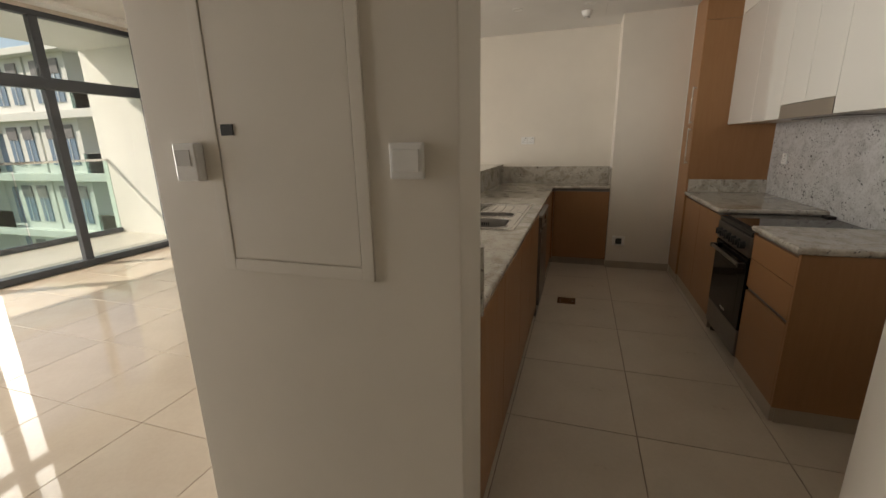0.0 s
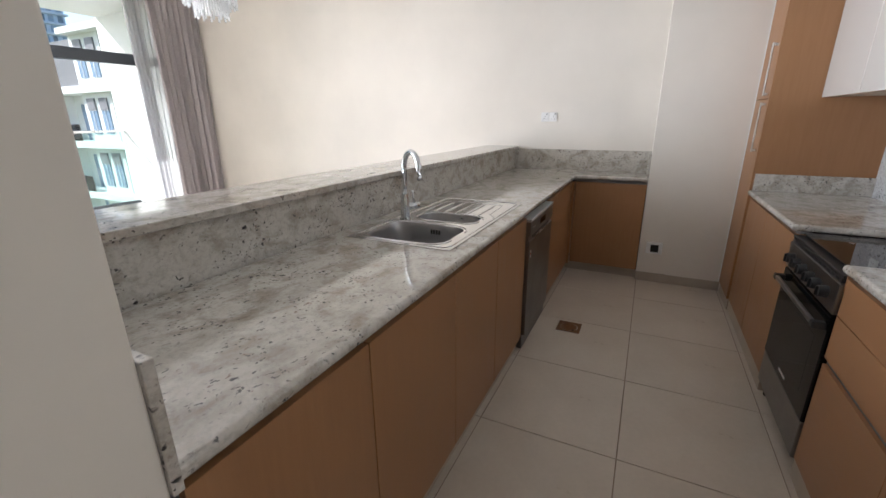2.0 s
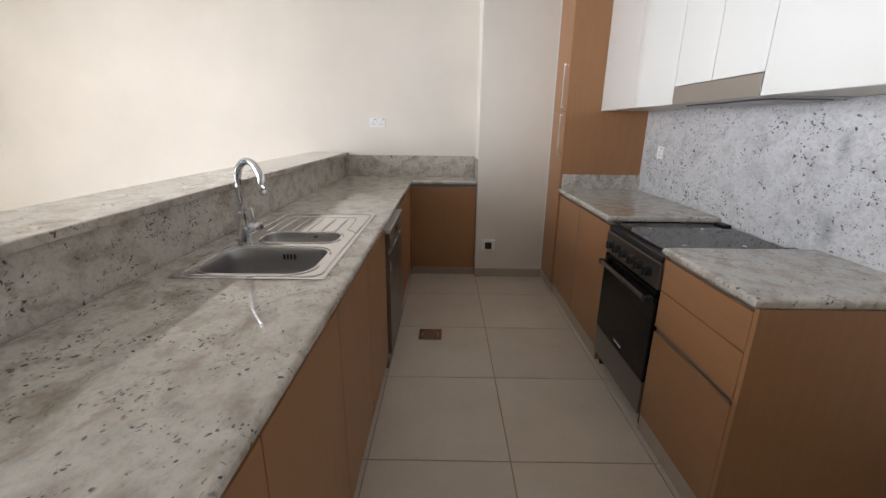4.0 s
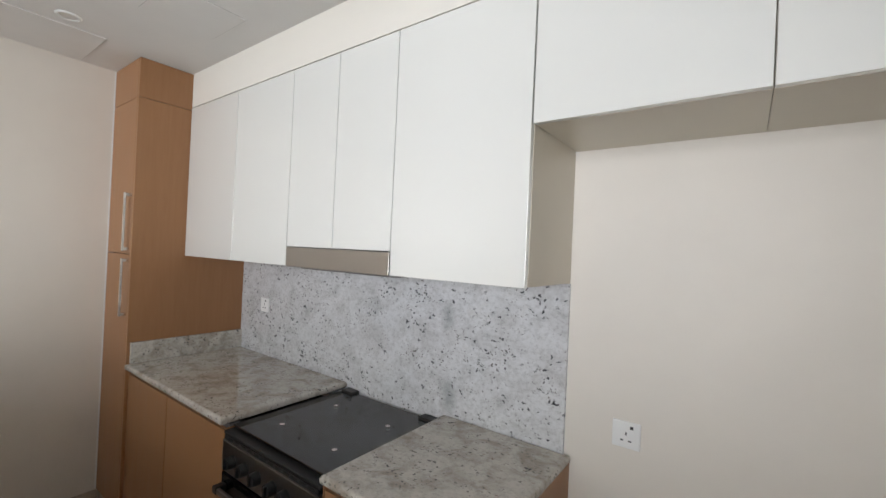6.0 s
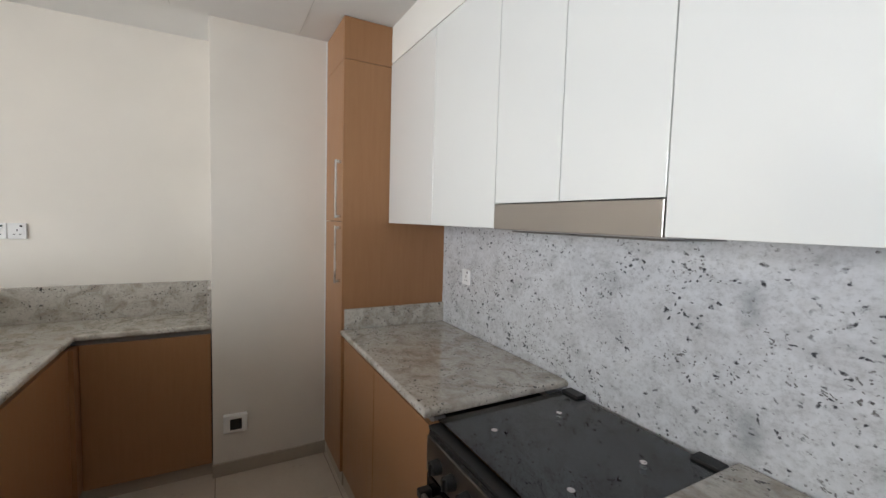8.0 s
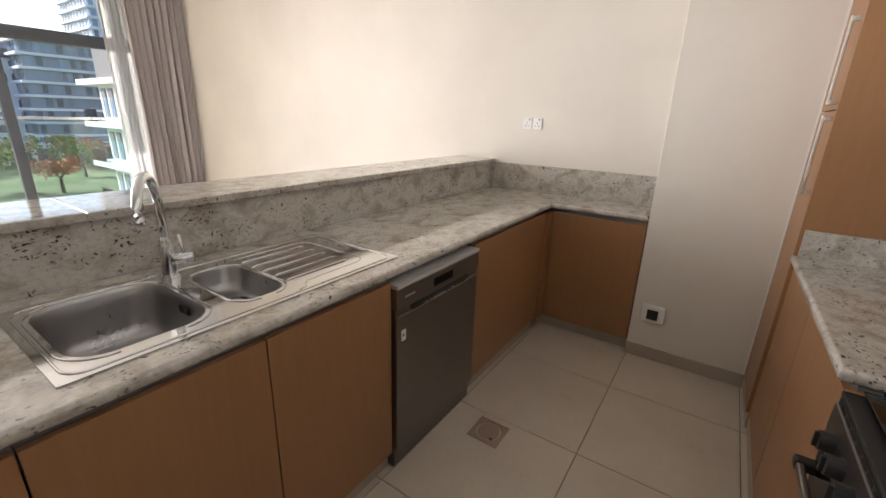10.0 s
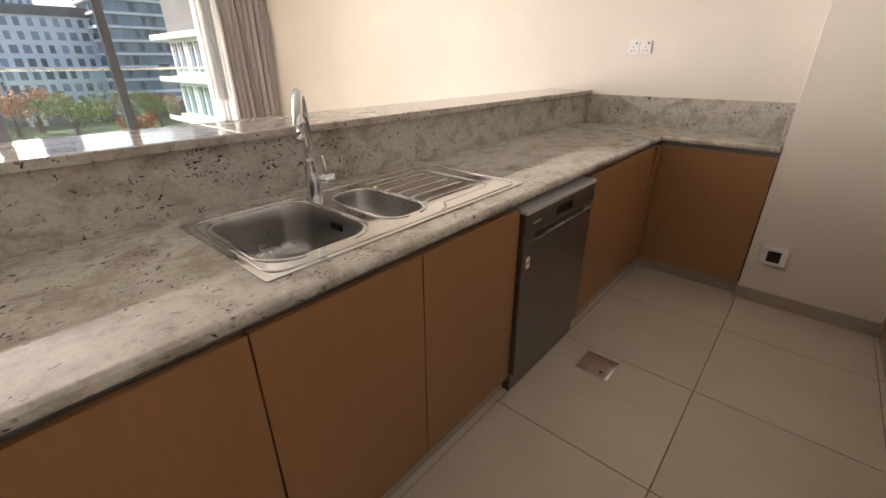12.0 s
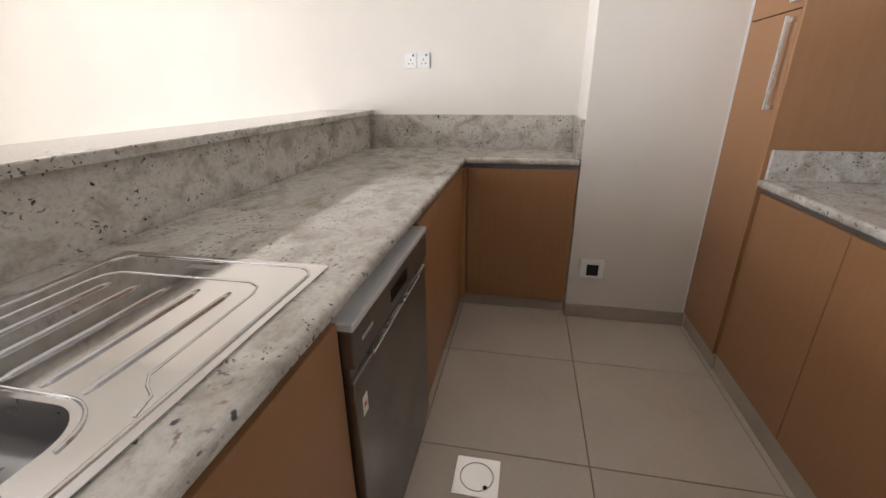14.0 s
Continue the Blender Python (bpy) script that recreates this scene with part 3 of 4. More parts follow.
neck.append((TX + ux * (2 * R + 0.004), TY + uy * (2 * R + 0.004), 1.122))
part("spout", tube(neck, 0.0135, 18), CHROME, tap, smooth=True)
hx, hy = math.cos(radians(48)), math.sin(radians(48))
part("valve", tube([(TX, TY, 0.965), (TX + hx * 0.074, TY + hy * 0.074, 0.968)], 0.0175, 18), CHROME, tap, smooth=True)
part("lever", tube([(TX + hx * 0.05, TY + hy * 0.05, 0.975), (TX + hx * 0.045, TY + hy * 0.045, 1.0), (TX + hx * 0.04, TY + hy * 0.04, 1.045)], 0.005, 10), CHROME, tap, smooth=True)

# ---- dishwasher ----
dw = thing("dishwasher", (-0.4, 3.57, 0), "dark inox built-in dishwasher with recessed grip", "dishwasher")
part("body", box(-0.70, -0.15, 3.272, 3.866, 0.03, 0.815), BLACKP, dw)
part("kick_plate", box(-0.19, -0.14, 3.270, 3.868, 0.004, 0.098, 0.003), INOX, dw)
part("door_panel", box(-0.149, -0.122, 3.270, 3.868, 0.10, 0.705, 0.004), INOX, dw)
part("control_panel", box(-0.149, -0.118, 3.270, 3.868, 0.735, 0.819, 0.004), INOX, dw)
part("top_trim", box(-0.30, -0.116, 3.270, 3.868, 0.820, 0.836, 0.003), GREYP, dw)
part("grip_recess", box(-0.149, -0.130, 3.272, 3.866, 0.704, 0.736), INOX, dw)
part("grip_slot", box(-0.134, -0.1275, 3.36, 3.79, 0.708, 0.732, 0.002), BLACKP, dw)
part("display", box(-0.120, -0.1168, 3.50, 3.64, 0.760, 0.795, 0.001), BLACKGLASS, dw)
part("maker_mark", box(-0.1185, -0.1172, 3.315, 3.375, 0.776, 0.784), GREYP, dw)
part("grip_lip", box(-0.128, -0.1185, 3.37, 3.78, 0.703, 0.708, 0.001), NICKEL, dw)
s = part("energy_sticker", box(-0.1225, -0.1212, 3.296, 3.322, 0.598, 0.645), WHITEP, dw, "small white paper sticker")
part("sticker_mark", box(-0.1215, -0.1208, 3.302, 3.315, 0.617, 0.628), FLAME, s)

# ---- cooker ----
ck = thing("range_cooker", (1.4, 3.105, 0), "freestanding black and inox gas cooker with glass lid down", "cooker")
CY0, CY1 = 2.807, 3.403
part("body", box(1.115, 1.70, CY0, CY1, 0.06, 0.842), BLACKP, ck)
part("control_panel", box(1.088, 1.116, CY0, CY1, 0.705, 0.822, 0.004), INOX, ck)
part("hob_tray", box(1.092, 1.705, CY0, CY1, 0.842, 0.854, 0.003), BLACKP, ck)
vg = part("vent_grille", box(1.092, 1.114, CY0 + 0.01, CY1 - 0.01, 0.8235, 0.8415), BLACKP, ck)
for k in range(12):
    y = CY0 + 0.03 + k * 0.045
    part("vent_slot", box(1.0905, 1.093, y, y + 0.03, 0.829, 0.836), DARK, vg)
lid = part("glass_lid", box(1.125, 1.69, CY0 + 0.004, CY1 - 0.004, 0.861, 0.868, 0.0025), LIDGLASS, ck, "smoked glass lid")
for y in (CY0 + 0.05, CY1 - 0.05):
    part("hinge", box(1.66, 1.708, y - 0.04, y + 0.04, 0.855, 0.878, 0.004), BLACKP, lid)
for x, y in ((1.25, 2.94), (1.25, 3.26), (1.52, 2.94), (1.52, 3.26)):
    bu = cyl((x, y, 0.8555), 0.045, 0.003, seg=32)
    add_cyl(bu, (x, y, 0.8578), 0.028, 0.003, seg=32)
    part("burner", bu, GREYP, ck)
    part("lid_bumper", cyl((x, y, 0.8685), 0.010, 0.002), NICKEL, lid)
part("side_trim", box(1.10, 1.70, CY0 - 0.006, CY0 - 0.001, 0.80, 0.857), WOODV, ck)
part("side_trim", box(1.10, 1.70, CY1 + 0.001, CY1 + 0.006, 0.80, 0.857), WOODV, ck)
for k in range(6):
    y = CY0 + 0.085 + k * 0.085
    if k == 2:
        y -= 0.01
    kb = cyl((1.074, y, 0.762), 0.021, 0.028, 'x', 24, 0.024)
    add_box(kb, 1.052, 1.068, y - 0.0045, y + 0.0045, 0.744, 0.780, 0.002)
    part("knob", kb, BLACKP, ck)
dr = part("oven_door", box(1.090, 1.116, CY0, CY1, 0.245, 0.696, 0.004), BLACKGLASS, ck, "black glass oven door")
part("inner_window", box(1.0894, 1.0905, CY0 + 0.09, CY1 - 0.09, 0.32, 0.58, 0.0004), BLACKGLASS, dr)
part("handle", box(1.050, 1.066, CY0 + 0.045, CY1 - 0.035, 0.640, 0.660, 0.005), INOX, dr, "satin steel bar handle")
for y in (CY0 + 0.03, CY1 - 0.03):
    part("handle_bracket", box(1.048, 1.0905, y - 0.016, y + 0.016, 0.636, 0.664, 0.005), BLACKP, dr, "black plastic bracket")
part("maker_mark", box(1.0893, 1.0905, 3.06, 3.15, 0.275, 0.287), GREYP, dr)
part("bottom_drawer", box(1.092, 1.116, CY0, CY1, 0.075, 0.24, 0.004), INOX, ck)
for y in (CY0 + 0.03, CY1 - 0.03):
    part("foot", cyl((1.14, y, 0.03), 0.018, 0.06, seg=16), BLACKP, ck)
    part("foot", cyl((1.66, y, 0.03), 0.018, 0.06, seg=16), BLACKP, ck)

# ---- sockets, switch, hatch ----


def gang_socket(origin, right, up, out, w=0.075, h=0.085, label="white three-pin wall socket with rocker switch", switch_right=True):
    """A wall socket on any wall, given by its middle and three directions."""
    O, Rr, U, N = Vector(origin), Vector(right), Vector(up), Vector(out)
    M = Matrix((Rr, U, N)).transposed().to_4x4()
    M.translation = O
    so = thing("wall_socket", O, label, "socket", "wall sockets")

    def pb(name, mt, *b, parent=so):
        bm = box(*b)
        bmesh.ops.transform(bm, matrix=M, verts=bm.verts)
        return part(name, bm, mt, parent)
    pl = pb("plate", WHITEP, -w / 2, w / 2, -h / 2, h / 2, -0.001, 0.009, 0.003)
    pb("rocker", WHITEP, 0.010, 0.024, 0.014, 0.034, 0.008, 0.0125, 0.001, parent=pl)
    pb("rocker_mark", BLACKP, 0.012, 0.022, 0.022, 0.032, 0.0122, 0.0132, parent=pl)
    for a, c, ww, hh in ((0.0, 0.004, 0.0045, 0.010), (-0.012, -0.018, 0.009, 0.0045), (0.012, -0.018, 0.009, 0.0045)):
        pb("pin_hole", DARK, a - ww / 2, a + ww / 2, c - hh / 2, c + hh / 2, 0.0085, 0.0095, parent=pl)
    return so


gang_socket((-0.521, YN, 1.396), (1, 0, 0), (0, 0, 1), (0, -1, 0))
gang_socket((-0.443, YN, 1.396), (1, 0, 0), (0, 0, 1), (0, -1, 0))
gang_socket((1.712, 4.19, 1.205), (0, -1, 0), (0, 0, 1), (-1, 0, 0), 0.085, 0.085, "white switched socket on the granite splashback")
gang_socket((XE, 2.083, 1.022), (0, -1, 0), (0, 0, 1), (-1, 0, 0), 0.085, 0.085, "white three-pin socket in the refrigerator recess")
co = thing("cable_outlet", (0.58, 4.868, 0.306), "white surface cable outlet box with dark opening", "outlet")
part("box", box(0.511, 0.636, 4.832, 4.8685, 0.261, 0.362, 0.004), WHITEP, co)
part("opening", box(0.545, 0.606, 4.829, 4.833, 0.279, 0.342, 0.001), BLACKP, co, "dark slot opening")

sw = thing("light_switch", (-0.268, 1.032, 1.35), "white square light switch with one wide rocker", "switch")
pl = part("plate", box(-0.313, -0.223, 1.020, 1.033, 1.304, 1.392, 0.004), WHITEP, sw)
part("rocker", box(-0.303, -0.233, 1.014, 1.021, 1.322, 1.376, 0.002), WHITEP, pl)
hatch = thing("meter_hatch", (-0.62, 1.032, 1.03), "cream painted flush metal meter hatch, closed", "hatch")
fr = box(-0.885, -0.845, 1.024, 1.033, 1.027, 2.2, 0.002)
add_box(fr, -0.412, -0.376, 1.024, 1.033, 1.027, 2.2, 0.002)
add_box(fr, -0.845, -0.412, 1.024, 1.033, 1.027, 1.063, 0.002)
add_box(fr, -0.845, -0.412, 1.024, 1.033, 2.164, 2.2, 0.002)
part("frame", fr, PANELP, hatch)
dd = part("door", box(-0.842, -0.415, 1.026, 1.033, 1.067, 2.160, 0.001), PANELP, hatch)
part("latch", box(-0.826, -0.784, 1.022, 1.027, 1.422, 1.452, 0.001), BLACKP, dd, "dark square latch")
th = thing("thermostat", (-0.95, 1.032, 1.35), "white room thermostat box on the partition", "thermostat")
pl = part("case", box(-0.995, -0.908, 1.002, 1.033, 1.296, 1.405, 0.006), WHITEP, th)
part("screen", box(-0.985, -0.930, 1.000, 1.003, 1.34, 1.385, 0.001), GREYP, pl)

# ---- floor drain, ceiling fittings ----
fd = thing("floor_drain", (0.084, 3.69, 0), "square steel floor drain with round cover", "drain")
part("plate", slab([(0.006, 3.617), (0.16, 3.617), (0.16, 3.770), (0.006, 3.770)], [[(0.083 + 0.058 * math.cos(2 * math.pi * k / 28), 3.693 + 0.058 * math.sin(2 * math.pi * k / 28)) for k in range(28)]], 0.0005, 0.0035, 0.001), STEEL, fd)
part("cover", cyl((0.083, 3.693, 0.0015), 0.054, 0.003, seg=32), STEEL, fd)
part("cover_notch", cyl((0.115, 3.655, 0.0033), 0.008, 0.002, seg=12), DARK, fd)
for x, y in ((0.75, 4.29), (0.14, 4.40), (-0.5, 4.34), (0.75, 2.6)):
    dl = thing("downlight", (x, y, ZK), "white round recessed ceiling spotlight, unlit", "light", "kitchen downlights")
    bm = bmesh.new()
    rr = []
    for r, z in ((0.048, -0.001), (0.046, -0.006), (0.038, -0.008), (0.034, -0.003), (0.033, 0.0)):
        rr.append([bm.verts.new((x + r * math.cos(2 * math.pi * k / 28), y + r * math.sin(2 * math.pi * k / 28), ZK + z)) for k in range(28)])
    for a, c in zip(rr, rr[1:]):
        for k in range(28):
            bm.faces.new((a[k], a[(k + 1) % 28], c[(k + 1) % 28], c[k]))
    part("trim_ring", bm, WHITEP, dl, smooth=True)
    part("lens", cyl((x, y, ZK - 0.0015), 0.033, 0.003, seg=28), BULB, dl)


def ceiling_hatch(x0, x1, y0, y1, label):
    ah = thing("access_hatch", ((x0 + x1) / 2, (y0 + y1) / 2, ZK), label, "hatch", "ceiling hatches")
    part("panel", box(x0 + 0.003, x1 - 0.003, y0 + 0.003, y1 - 0.003, ZK - 0.0035, ZK + 0.001, 0.001), CEIL, ah)
    gap = box(x0, x0 + 0.003, y0, y1, ZK - 0.0012, ZK + 0.001)
    for b in ((x1 - 0.003, x1, y0, y1), (x0 + 0.003, x1 - 0.003, y0, y0 + 0.003), (x0 + 0.003, x1 - 0.003, y1 - 0.003, y1)):
        add_box(gap, *b, ZK - 0.0012, ZK + 0.001)
    part("shadow_gap", gap, GREYP, ah, "thin grey gap round the panel")


ceiling_hatch(0.90, 1.21, 3.61, 3.92, "small white flush ceiling access panel, closed")
ceiling_hatch(0.285, 0.92, 4.40, 4.84, "wide white flush ceiling access panel, closed")

sd = thing("smoke_detector", (0.115, 4.645, ZK), "white domed ceiling smoke detector with dark slotted grille", "detector")
part("base", cyl((0.115, 4.645, ZK - 0.0075), 0.052, 0.015, seg=36), WHITEP, sd)
bm = bmesh.new()
rr = []
for r, z in ((0.048, 0.015), (0.046, 0.028), (0.038, 0.040), (0.026, 0.048), (0.022, 0.062), (0.0, 0.064)):
    rr.append([bm.verts.new((0.115 + max(r, 0.001) * math.cos(2 * math.pi * k / 36), 4.645 + max(r, 0.001) * math.sin(2 * math.pi * k / 36), ZK - z)) for k in range(36)])
for a, c in zip(rr, rr[1:]):
    for k in range(36):
        bm.faces.new((a[k], a[(k + 1) % 36], c[(k + 1) % 36], c[k]))
dome = part("dome", bm, WHITEP, sd, smooth=True)
for k in range(10):
    a = 2 * math.pi * k / 10
    slot = box(-0.0022, 0.0022, 0.0225, 0.0265, -0.061, -0.051)
    bmesh.ops.transform(slot, matrix=Matrix.Translation((0.115, 4.645, ZK)) @ Matrix.Rotation(a, 4, 'Z'), verts=slot.verts)
    part("grille_slot", slot, BLACKP, dome)

# ---- living room ----
cu = thing("curtain", (-5.32, 4.88, 0.02), "taupe pleated full-length curtain drawn to the side", "curtain")


def drape(y0, y1, x, depth, folds, z0, z1):
    bm = bmesh.new()
    n = folds * 10
    cols = []
    for k in range(n + 1):
        f = k / n
        ph = f * folds * 2 * math.pi
        col = []
        for j in range(7):
            g = j / 6
            amp = depth * (0.55 + 0.45 * (1 - g)) * (0.8 + 0.35 * math.sin(f * 17 + 1))
            col.append(bm.verts.new((x + amp * math.sin(ph + 0.5 * math.sin(3 * g + f * 9)), y0 + (y1 - y0) * f + 0.012 * math.sin(2 * ph) + 0.01 * math.sin(4 * g + f * 5), z0 + (z1 - z0) * g)))
        cols.append(col)
    for a, b in zip(cols, cols[1:]):
        for j in range(6):
            bm.faces.new((a[j], b[j], b[j + 1], a[j + 1]))
    return bm


part("drape", drape(4.56, 5.22, -5.33, 0.055, 9, 0.02, 2.90), CURTAIN, cu, smooth=True)
sh = tagged(part("sheer_curtain", drape(4.36, 4.75, -5.46, 0.025, 7, 0.02, 2.90), SHEER, smooth=True), "white sheer voile curtain gathered at the window", "curtain")
tr = thing("curtain_track", (-5.4, 2.5, 2.9), "white ceiling curtain track above the window", "curtain track")
part("track", box(-5.48, -5.30, 0.0, 5.24, 2.90, 2.948, 0.004), WHITEP, tr)

ch = thing("chandelier", (-3.40, 3.97, 2.28), "white crystal fringed ceiling chandelier", "chandelier")
part("canopy", cyl((-3.40, 3.97, 2.925), 0.09, 0.05, seg=32), CHROME, ch)
part("stem", cyl((-3.40, 3.97, 2.78), 0.01, 0.26, seg=12), CHROME, ch)
for r, z in ((0.22, 2.62), (0.14, 2.52)):
    ring = tube([(-3.40 + r * math.cos(2 * math.pi * k / 40), 3.97 + r * math.sin(2 * math.pi * k / 40), z) for k in range(41)], 0.012, 8)
    rp = part("ring", ring, CHROME, ch, smooth=True)
    for q in range(3):
        a = q * 2.094
        part("arm", tube([(-3.40, 3.97, 2.68), (-3.40 + r * math.cos(a), 3.97 + r * math.sin(a), z)], 0.005, 8), CHROME, rp)
    for k in range(int(r * 280)):
        a = 2 * math.pi * k / int(r * 280)
        ln = 0.20 + 0.03 * math.sin(k * 2.1)
        x, y = -3.40 + r * math.cos(a), 3.97 + r * math.sin(a)
        part("crystal_drop", cyl((x, y, z - ln / 2), 0.011, ln, seg=6, r2=0.011), CRYSTAL, rp)

# ---- outside ----
GZ = -12.0
struct("ground", box(-2500, 2500, -2500, 2500, GZ - 1, GZ), GROUND, "park lawn and paths far below reaching the horizon", "ground")


def wing():
    """The neighbouring block across the court with slabs, windows, louvres and glass balconies."""
    u = thing("apartment_building", (-34, 18, GZ), "white rendered apartment block with slab bands and glass balconies", "building")
    Y = 16.0
    part("wall", box(-44.5, -14, Y + 1.6, Y + 14, GZ, 3.5), STUCCO, u)
    part("upper_wall", box(-33, -14, Y + 1.6, Y + 14, 3.5, 6.55), STUCCO, u)
    part("penthouse", box(-44, -33, Y + 0.6, Y + 13, 3.62, 6.4), ROOFM, u, "dark clad set-back top storey")
    part("plant_box", box(-29.5, -26.5, Y + 2.0, Y + 6, 6.5, 8.0, 0.02), LOUVRE, u, "grey louvred plant box")
    part("roof_slab", box(-33.2, -14, Y - 0.1, Y + 14.2, 6.55, 6.9, 0.02), STUCCO, u)
    for k, z in enumerate((-10.1, -6.7, -3.3, 0.1, 3.5)):
        part("floor_slab", box(-47.0, -14, Y, Y + 1.62, z - 0.35, z + 0.1, 0.02), STUCCO, u)
        for j in range(9):
            x = -46.2 + j * 3.5
            if z > 3 and x < -33:
                continue
            if j in (0, 3, 6, 8):
                g = part("balcony_glass", box(x - 0.6, x + 2.2, Y + 0.05, Y + 0.09, z + 0.1, z + 1.15), RAILGLASS, u)
                part("balcony_rail", box(x - 0.6, x + 2.2, Y + 0.03, Y + 0.11, z + 1.15, z + 1.2), NICKEL, g)
                part("balcony_door", box(x - 0.2, x + 1.7, Y + 1.52, Y + 1.61, z + 0.1, z + 2.5), FARWIN, u)
            else:
                part("wall_bay", box(x - 0.9, x + 2.4, Y + 0.45, Y + 1.62, z + 0.1, z + 3.05), STUCCO, u)
                for dx in (-0.35, 1.05):
                    wd = part("window", box(x + dx, x + dx + 0.85, Y + 0.40, Y + 0.46, z + 0.55, z + 2.0), FARWIN, u)
                    part("louvre", box(x + dx, x + dx + 0.85, Y + 0.36, Y + 0.46, z + 2.02, z + 2.75), LOUVRE, wd)
                    part("window_bar", box(x + dx + 0.40, x + dx + 0.45, Y + 0.37, Y + 0.41, z + 0.55, z + 2.0), FARWHITE, wd)
    return u


wing()


def tower(loc, wx, wy, h, floors, bays, wallm, winm, label, bands=False, turn=0.0):
    """A far block: wall, roof, rows of window openings and slab bands on its four faces."""
    u = thing("tower_block", (loc[0], loc[1], GZ), label, "building", "far towers")
    u.rotation_euler[2] = radians(turn)
    X, Y = loc
    part("wall", box(X - wx / 2, X + wx / 2, Y - wy / 2, Y + wy / 2, GZ, GZ + h), wallm, u)
    part("roof", box(X - wx / 2 - 0.4, X + wx / 2 + 0.4, Y - wy / 2 - 0.4, Y + wy / 2 + 0.4, GZ + h, GZ + h + 2.2), ROOFM, u)
    fh = h / floors
    vs, fs = [], []

    def cube(x0, x1, y0, y1, z0, z1):
        o = len(vs)
        vs.extend([(x0, y0, z0), (x1, y0, z0), (x1, y1, z0), (x0, y1, z0), (x0, y0, z1), (x1, y0, z1), (x1, y1, z1), (x0, y1, z1)])
        fs.extend([tuple(o + i for i in f) for f in ((0, 1, 2, 3), (4, 5, 6, 7), (0, 1, 5, 4), (1, 2, 6, 5), (2, 3, 7, 6), (3, 0, 4, 7))])
    rnd = random.Random(int(X * 7 + Y))
    for f in range(1, floors):
        z = GZ + f * fh
        for j in range(bays):
            if rnd.random() < 0.08:
                continue
            y = Y - wy / 2 + wy * (j + 0.22) / bays
            ww = wy / bays * rnd.choice((0.45, 0.55, 0.62))
            cube(X + wx / 2 - 0.05, X + wx / 2 + 0.12, y, y + ww, z + fh * 0.2, z + fh * 0.82)
        nb = max(2, int(bays * wx / wy))
        for j in range(nb):
            x = X - wx / 2 + wx * (j + 0.22) / nb
            for s in (-1, 1):
                cube(x, x + wx / nb * 0.55, Y + s * wy / 2 - 0.1, Y + s * wy / 2 + 0.1, z + fh * 0.2, z + fh * 0.82)
    me = bpy.data.meshes.new("windows")
    me.from_pydata(vs, [], fs)
    me.materials.append(winm)
    ob = new("windows", me)
    ob.parent, ob.matrix_parent_inverse = u, Matrix.Translation(-u.location)
    tagged(ob, kind="stuff")
    if bands:
        for f in range(1, floors + 1):
            z = GZ + f * fh
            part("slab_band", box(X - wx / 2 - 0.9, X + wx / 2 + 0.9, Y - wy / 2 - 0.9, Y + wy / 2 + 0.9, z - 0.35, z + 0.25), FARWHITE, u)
    return u


tower((-165, -6), 22, 46, 26, 8, 18, HAZEGREY, FARWIN, "long apartment block across the park in haze-tinted blue-grey")
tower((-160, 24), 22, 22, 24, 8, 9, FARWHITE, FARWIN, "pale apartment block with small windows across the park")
tower((-230, 20), 26, 26, 75, 22, 12, HAZEGREY, FARWIN, "tall tower behind the park blocks in haze-tinted blue-grey")
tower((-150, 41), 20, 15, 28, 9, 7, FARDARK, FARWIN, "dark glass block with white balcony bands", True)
tower((-200, 76), 26, 24, 52, 16, 9, HAZEGREY, FARWIN, "haze-tinted grey glass tower beyond the park", True)
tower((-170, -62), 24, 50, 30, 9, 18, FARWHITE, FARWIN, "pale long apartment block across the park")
for y in range(5):
    pv = thing("podium", (-140, -40 + y * 22, GZ), "low white colonnaded podium below the park blocks", "building", "podium pavilions")
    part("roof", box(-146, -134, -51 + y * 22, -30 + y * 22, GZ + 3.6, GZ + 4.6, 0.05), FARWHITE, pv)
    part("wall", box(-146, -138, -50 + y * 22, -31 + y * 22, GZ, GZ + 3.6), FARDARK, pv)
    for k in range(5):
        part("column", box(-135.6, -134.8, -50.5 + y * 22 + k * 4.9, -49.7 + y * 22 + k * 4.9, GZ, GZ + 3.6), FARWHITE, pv)


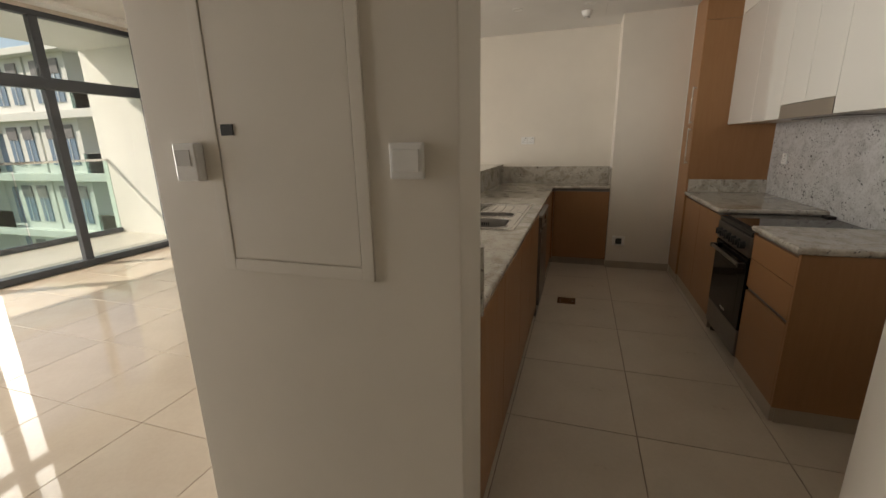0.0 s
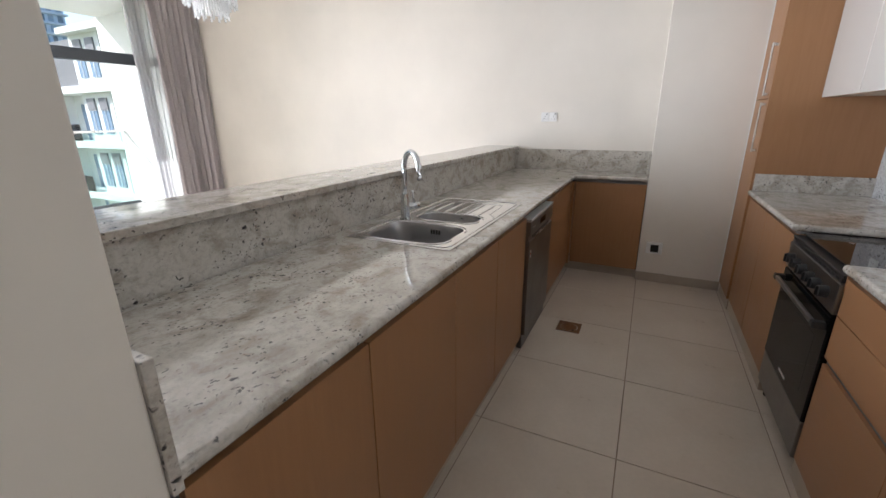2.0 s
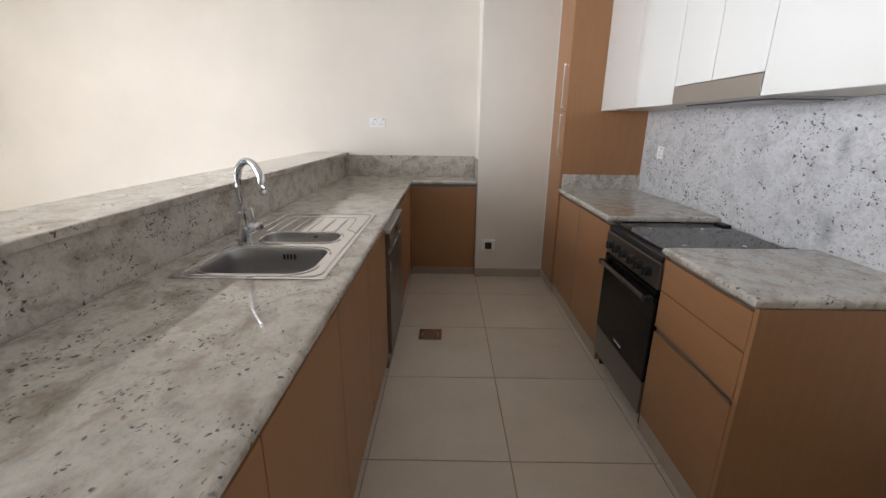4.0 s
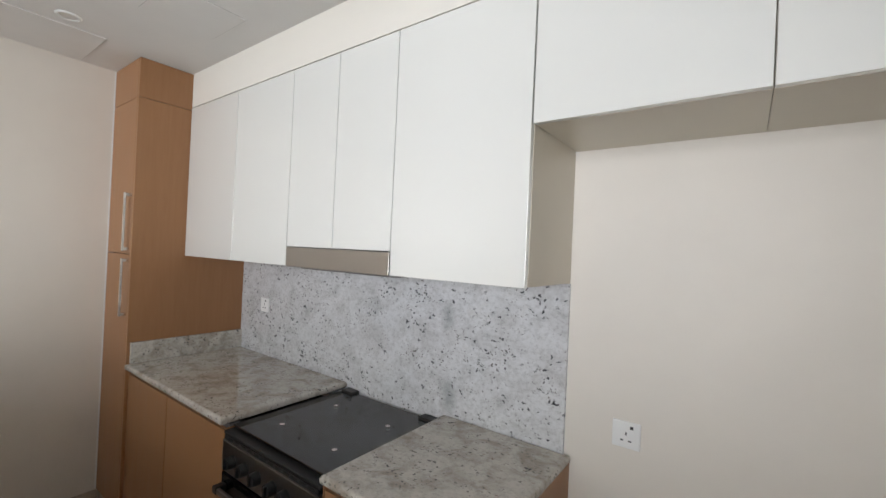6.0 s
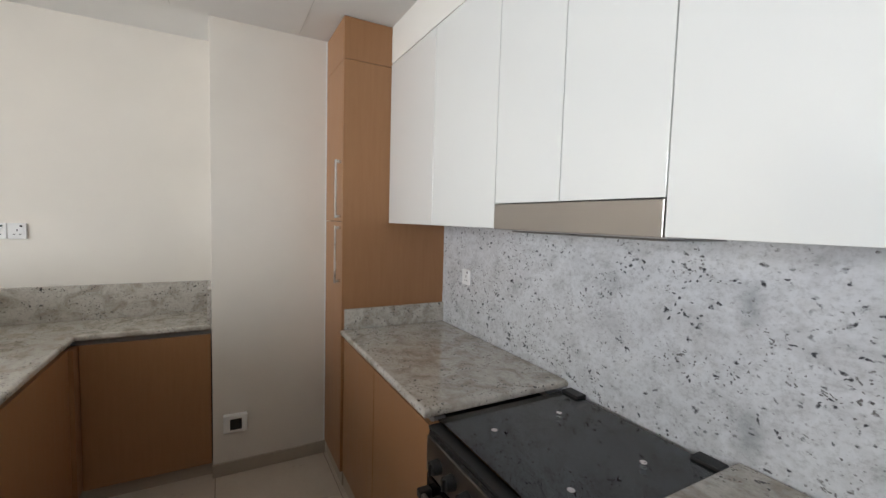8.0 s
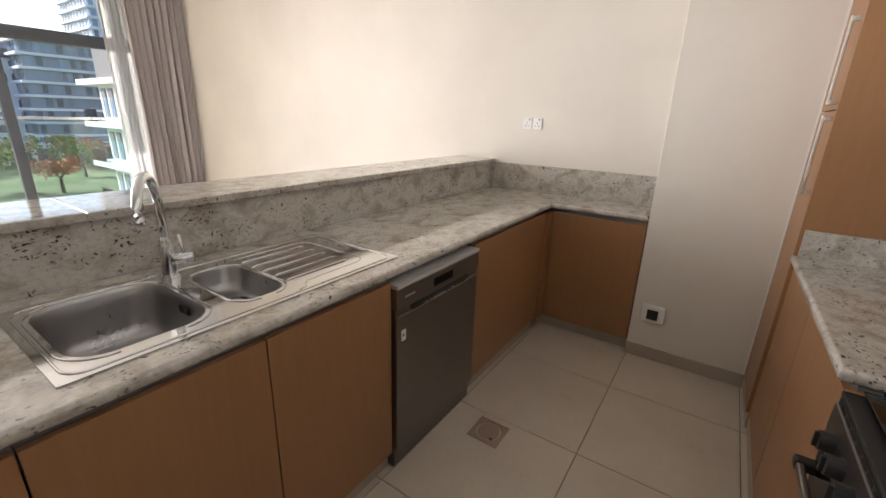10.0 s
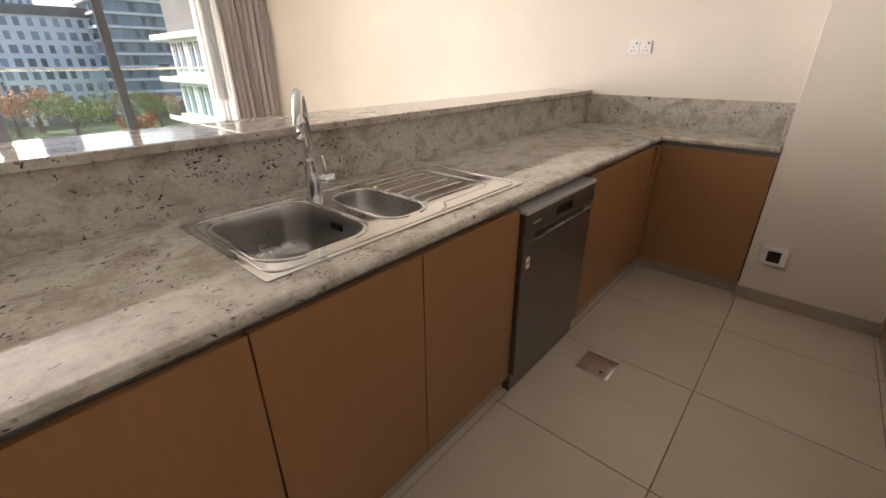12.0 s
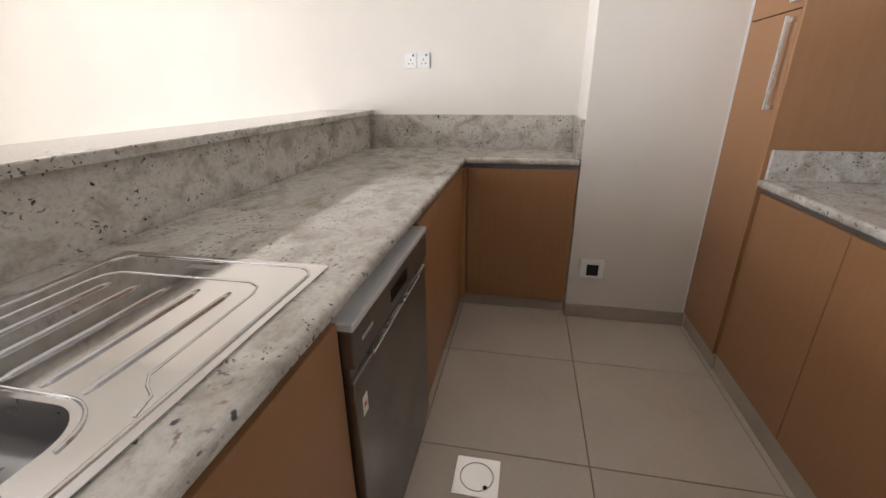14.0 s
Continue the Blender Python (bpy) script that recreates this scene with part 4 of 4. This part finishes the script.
def tree(x, y, s, leafm, label, seed):
    rnd = random.Random(seed)
    u = thing("tree", (x, y, GZ), label, "tree", "park trees")
    tb = bmesh.new()
    add_cyl(tb, (x, y, GZ + s * 0.22), 0.05 * s, s * 0.44, seg=10, r2=0.03 * s)
    part("trunk", tb, BARK, u)
    for k in range(5):
        a = k * 1.256 + rnd.random()
        part("limb", tube([(x, y, GZ + s * 0.38), (x + 0.15 * s * math.cos(a), y + 0.15 * s * math.sin(a), GZ + s * 0.55), (x + 0.3 * s * math.cos(a), y + 0.3 * s * math.sin(a), GZ + s * 0.72)], 0.014 * s, 6), BARK, u)
    vs, fs = [], []
    lumps = [(rnd.gauss(0, 0.25), rnd.gauss(0, 0.25), 0.72 + rnd.uniform(-0.14, 0.16), rnd.uniform(0.14, 0.26)) for _ in range(11)]
    for k in range(900):
        lx, ly, lz, lr = rnd.choice(lumps)
        d = Vector((rnd.gauss(0, 1), rnd.gauss(0, 1), rnd.gauss(0, 0.8))).normalized() * lr * rnd.uniform(0.6, 1.05)
        c = Vector((x + s * (lx + d.x), y + s * (ly + d.y), GZ + s * (lz + d.z)))
        e1 = Vector((rnd.uniform(-1, 1), rnd.uniform(-1, 1), rnd.uniform(-1, 1))).normalized() * s * 0.035
        e2 = e1.cross(Vector((rnd.uniform(-1, 1), rnd.uniform(-1, 1), rnd.uniform(-1, 1)))).normalized() * s * 0.026
        o = len(vs)
        vs += [c - e1, c + e2, c + e1, c - e2]
        fs.append((o, o + 1, o + 2, o + 3))
    me = bpy.data.meshes.new("crown")
    me.from_pydata(vs, [], fs)
    me.materials.append(leafm)
    ob = new("crown", me)
    ob.parent, ob.matrix_parent_inverse = u, Matrix.Translation(-u.location)


rt = random.Random(5)
for k in range(34):
    yy = -55 + k * 3.4 + rt.uniform(-1, 1)
    xx = -rt.uniform(78, 128)
    fl = rt.random() < 0.3
    tree(xx, yy, rt.uniform(5.5, 9), FLAME if fl else LEAF, "orange flowering park tree in the distance" if fl else "green park tree in the distance", k)

# ---- floor tiles ----
T0 = 0.612
ts = bpy.data.meshes.new("tile")
bmt = bmesh.new()
g = 0.0022
h0 = T0 / 2 - g
vb = [bmt.verts.new((sx * h0, sy * h0, -0.008)) for sx, sy in ((-1, -1), (1, -1), (1, 1), (-1, 1))]
vm = [bmt.verts.new((sx * h0, sy * h0, -0.0012)) for sx, sy in ((-1, -1), (1, -1), (1, 1), (-1, 1))]
vt = [bmt.verts.new((sx * (h0 - 0.0012), sy * (h0 - 0.0012), 0.0)) for sx, sy in ((-1, -1), (1, -1), (1, 1), (-1, 1))]
for a, b in ((vb, vm), (vm, vt)):
    for k in range(4):
        bmt.faces.new((a[k], a[(k + 1) % 4], b[(k + 1) % 4], b[k]))
bmt.faces.new(vt)
bmesh.ops.recalc_face_normals(bmt, faces=bmt.faces)
bmt.to_mesh(ts)
bmt.free()
ts.materials.append(TILE)
tp = ts.copy()
tp.materials[0] = TILEP
for i in range(-10, 3):
    for j in range(-9, 3):
        x, y = 0.468 + (i + 0.5) * T0, 3.808 + (j + 0.5) * T0
        if x - T0 / 2 > XE or y - T0 / 2 > YN or x + T0 / 2 < XW or y + T0 / 2 < YS:
            continue
        o = new("tile", tp if x < -1.0 else ts)
        o.parent = base
        o.location = (x, y, 0.0)
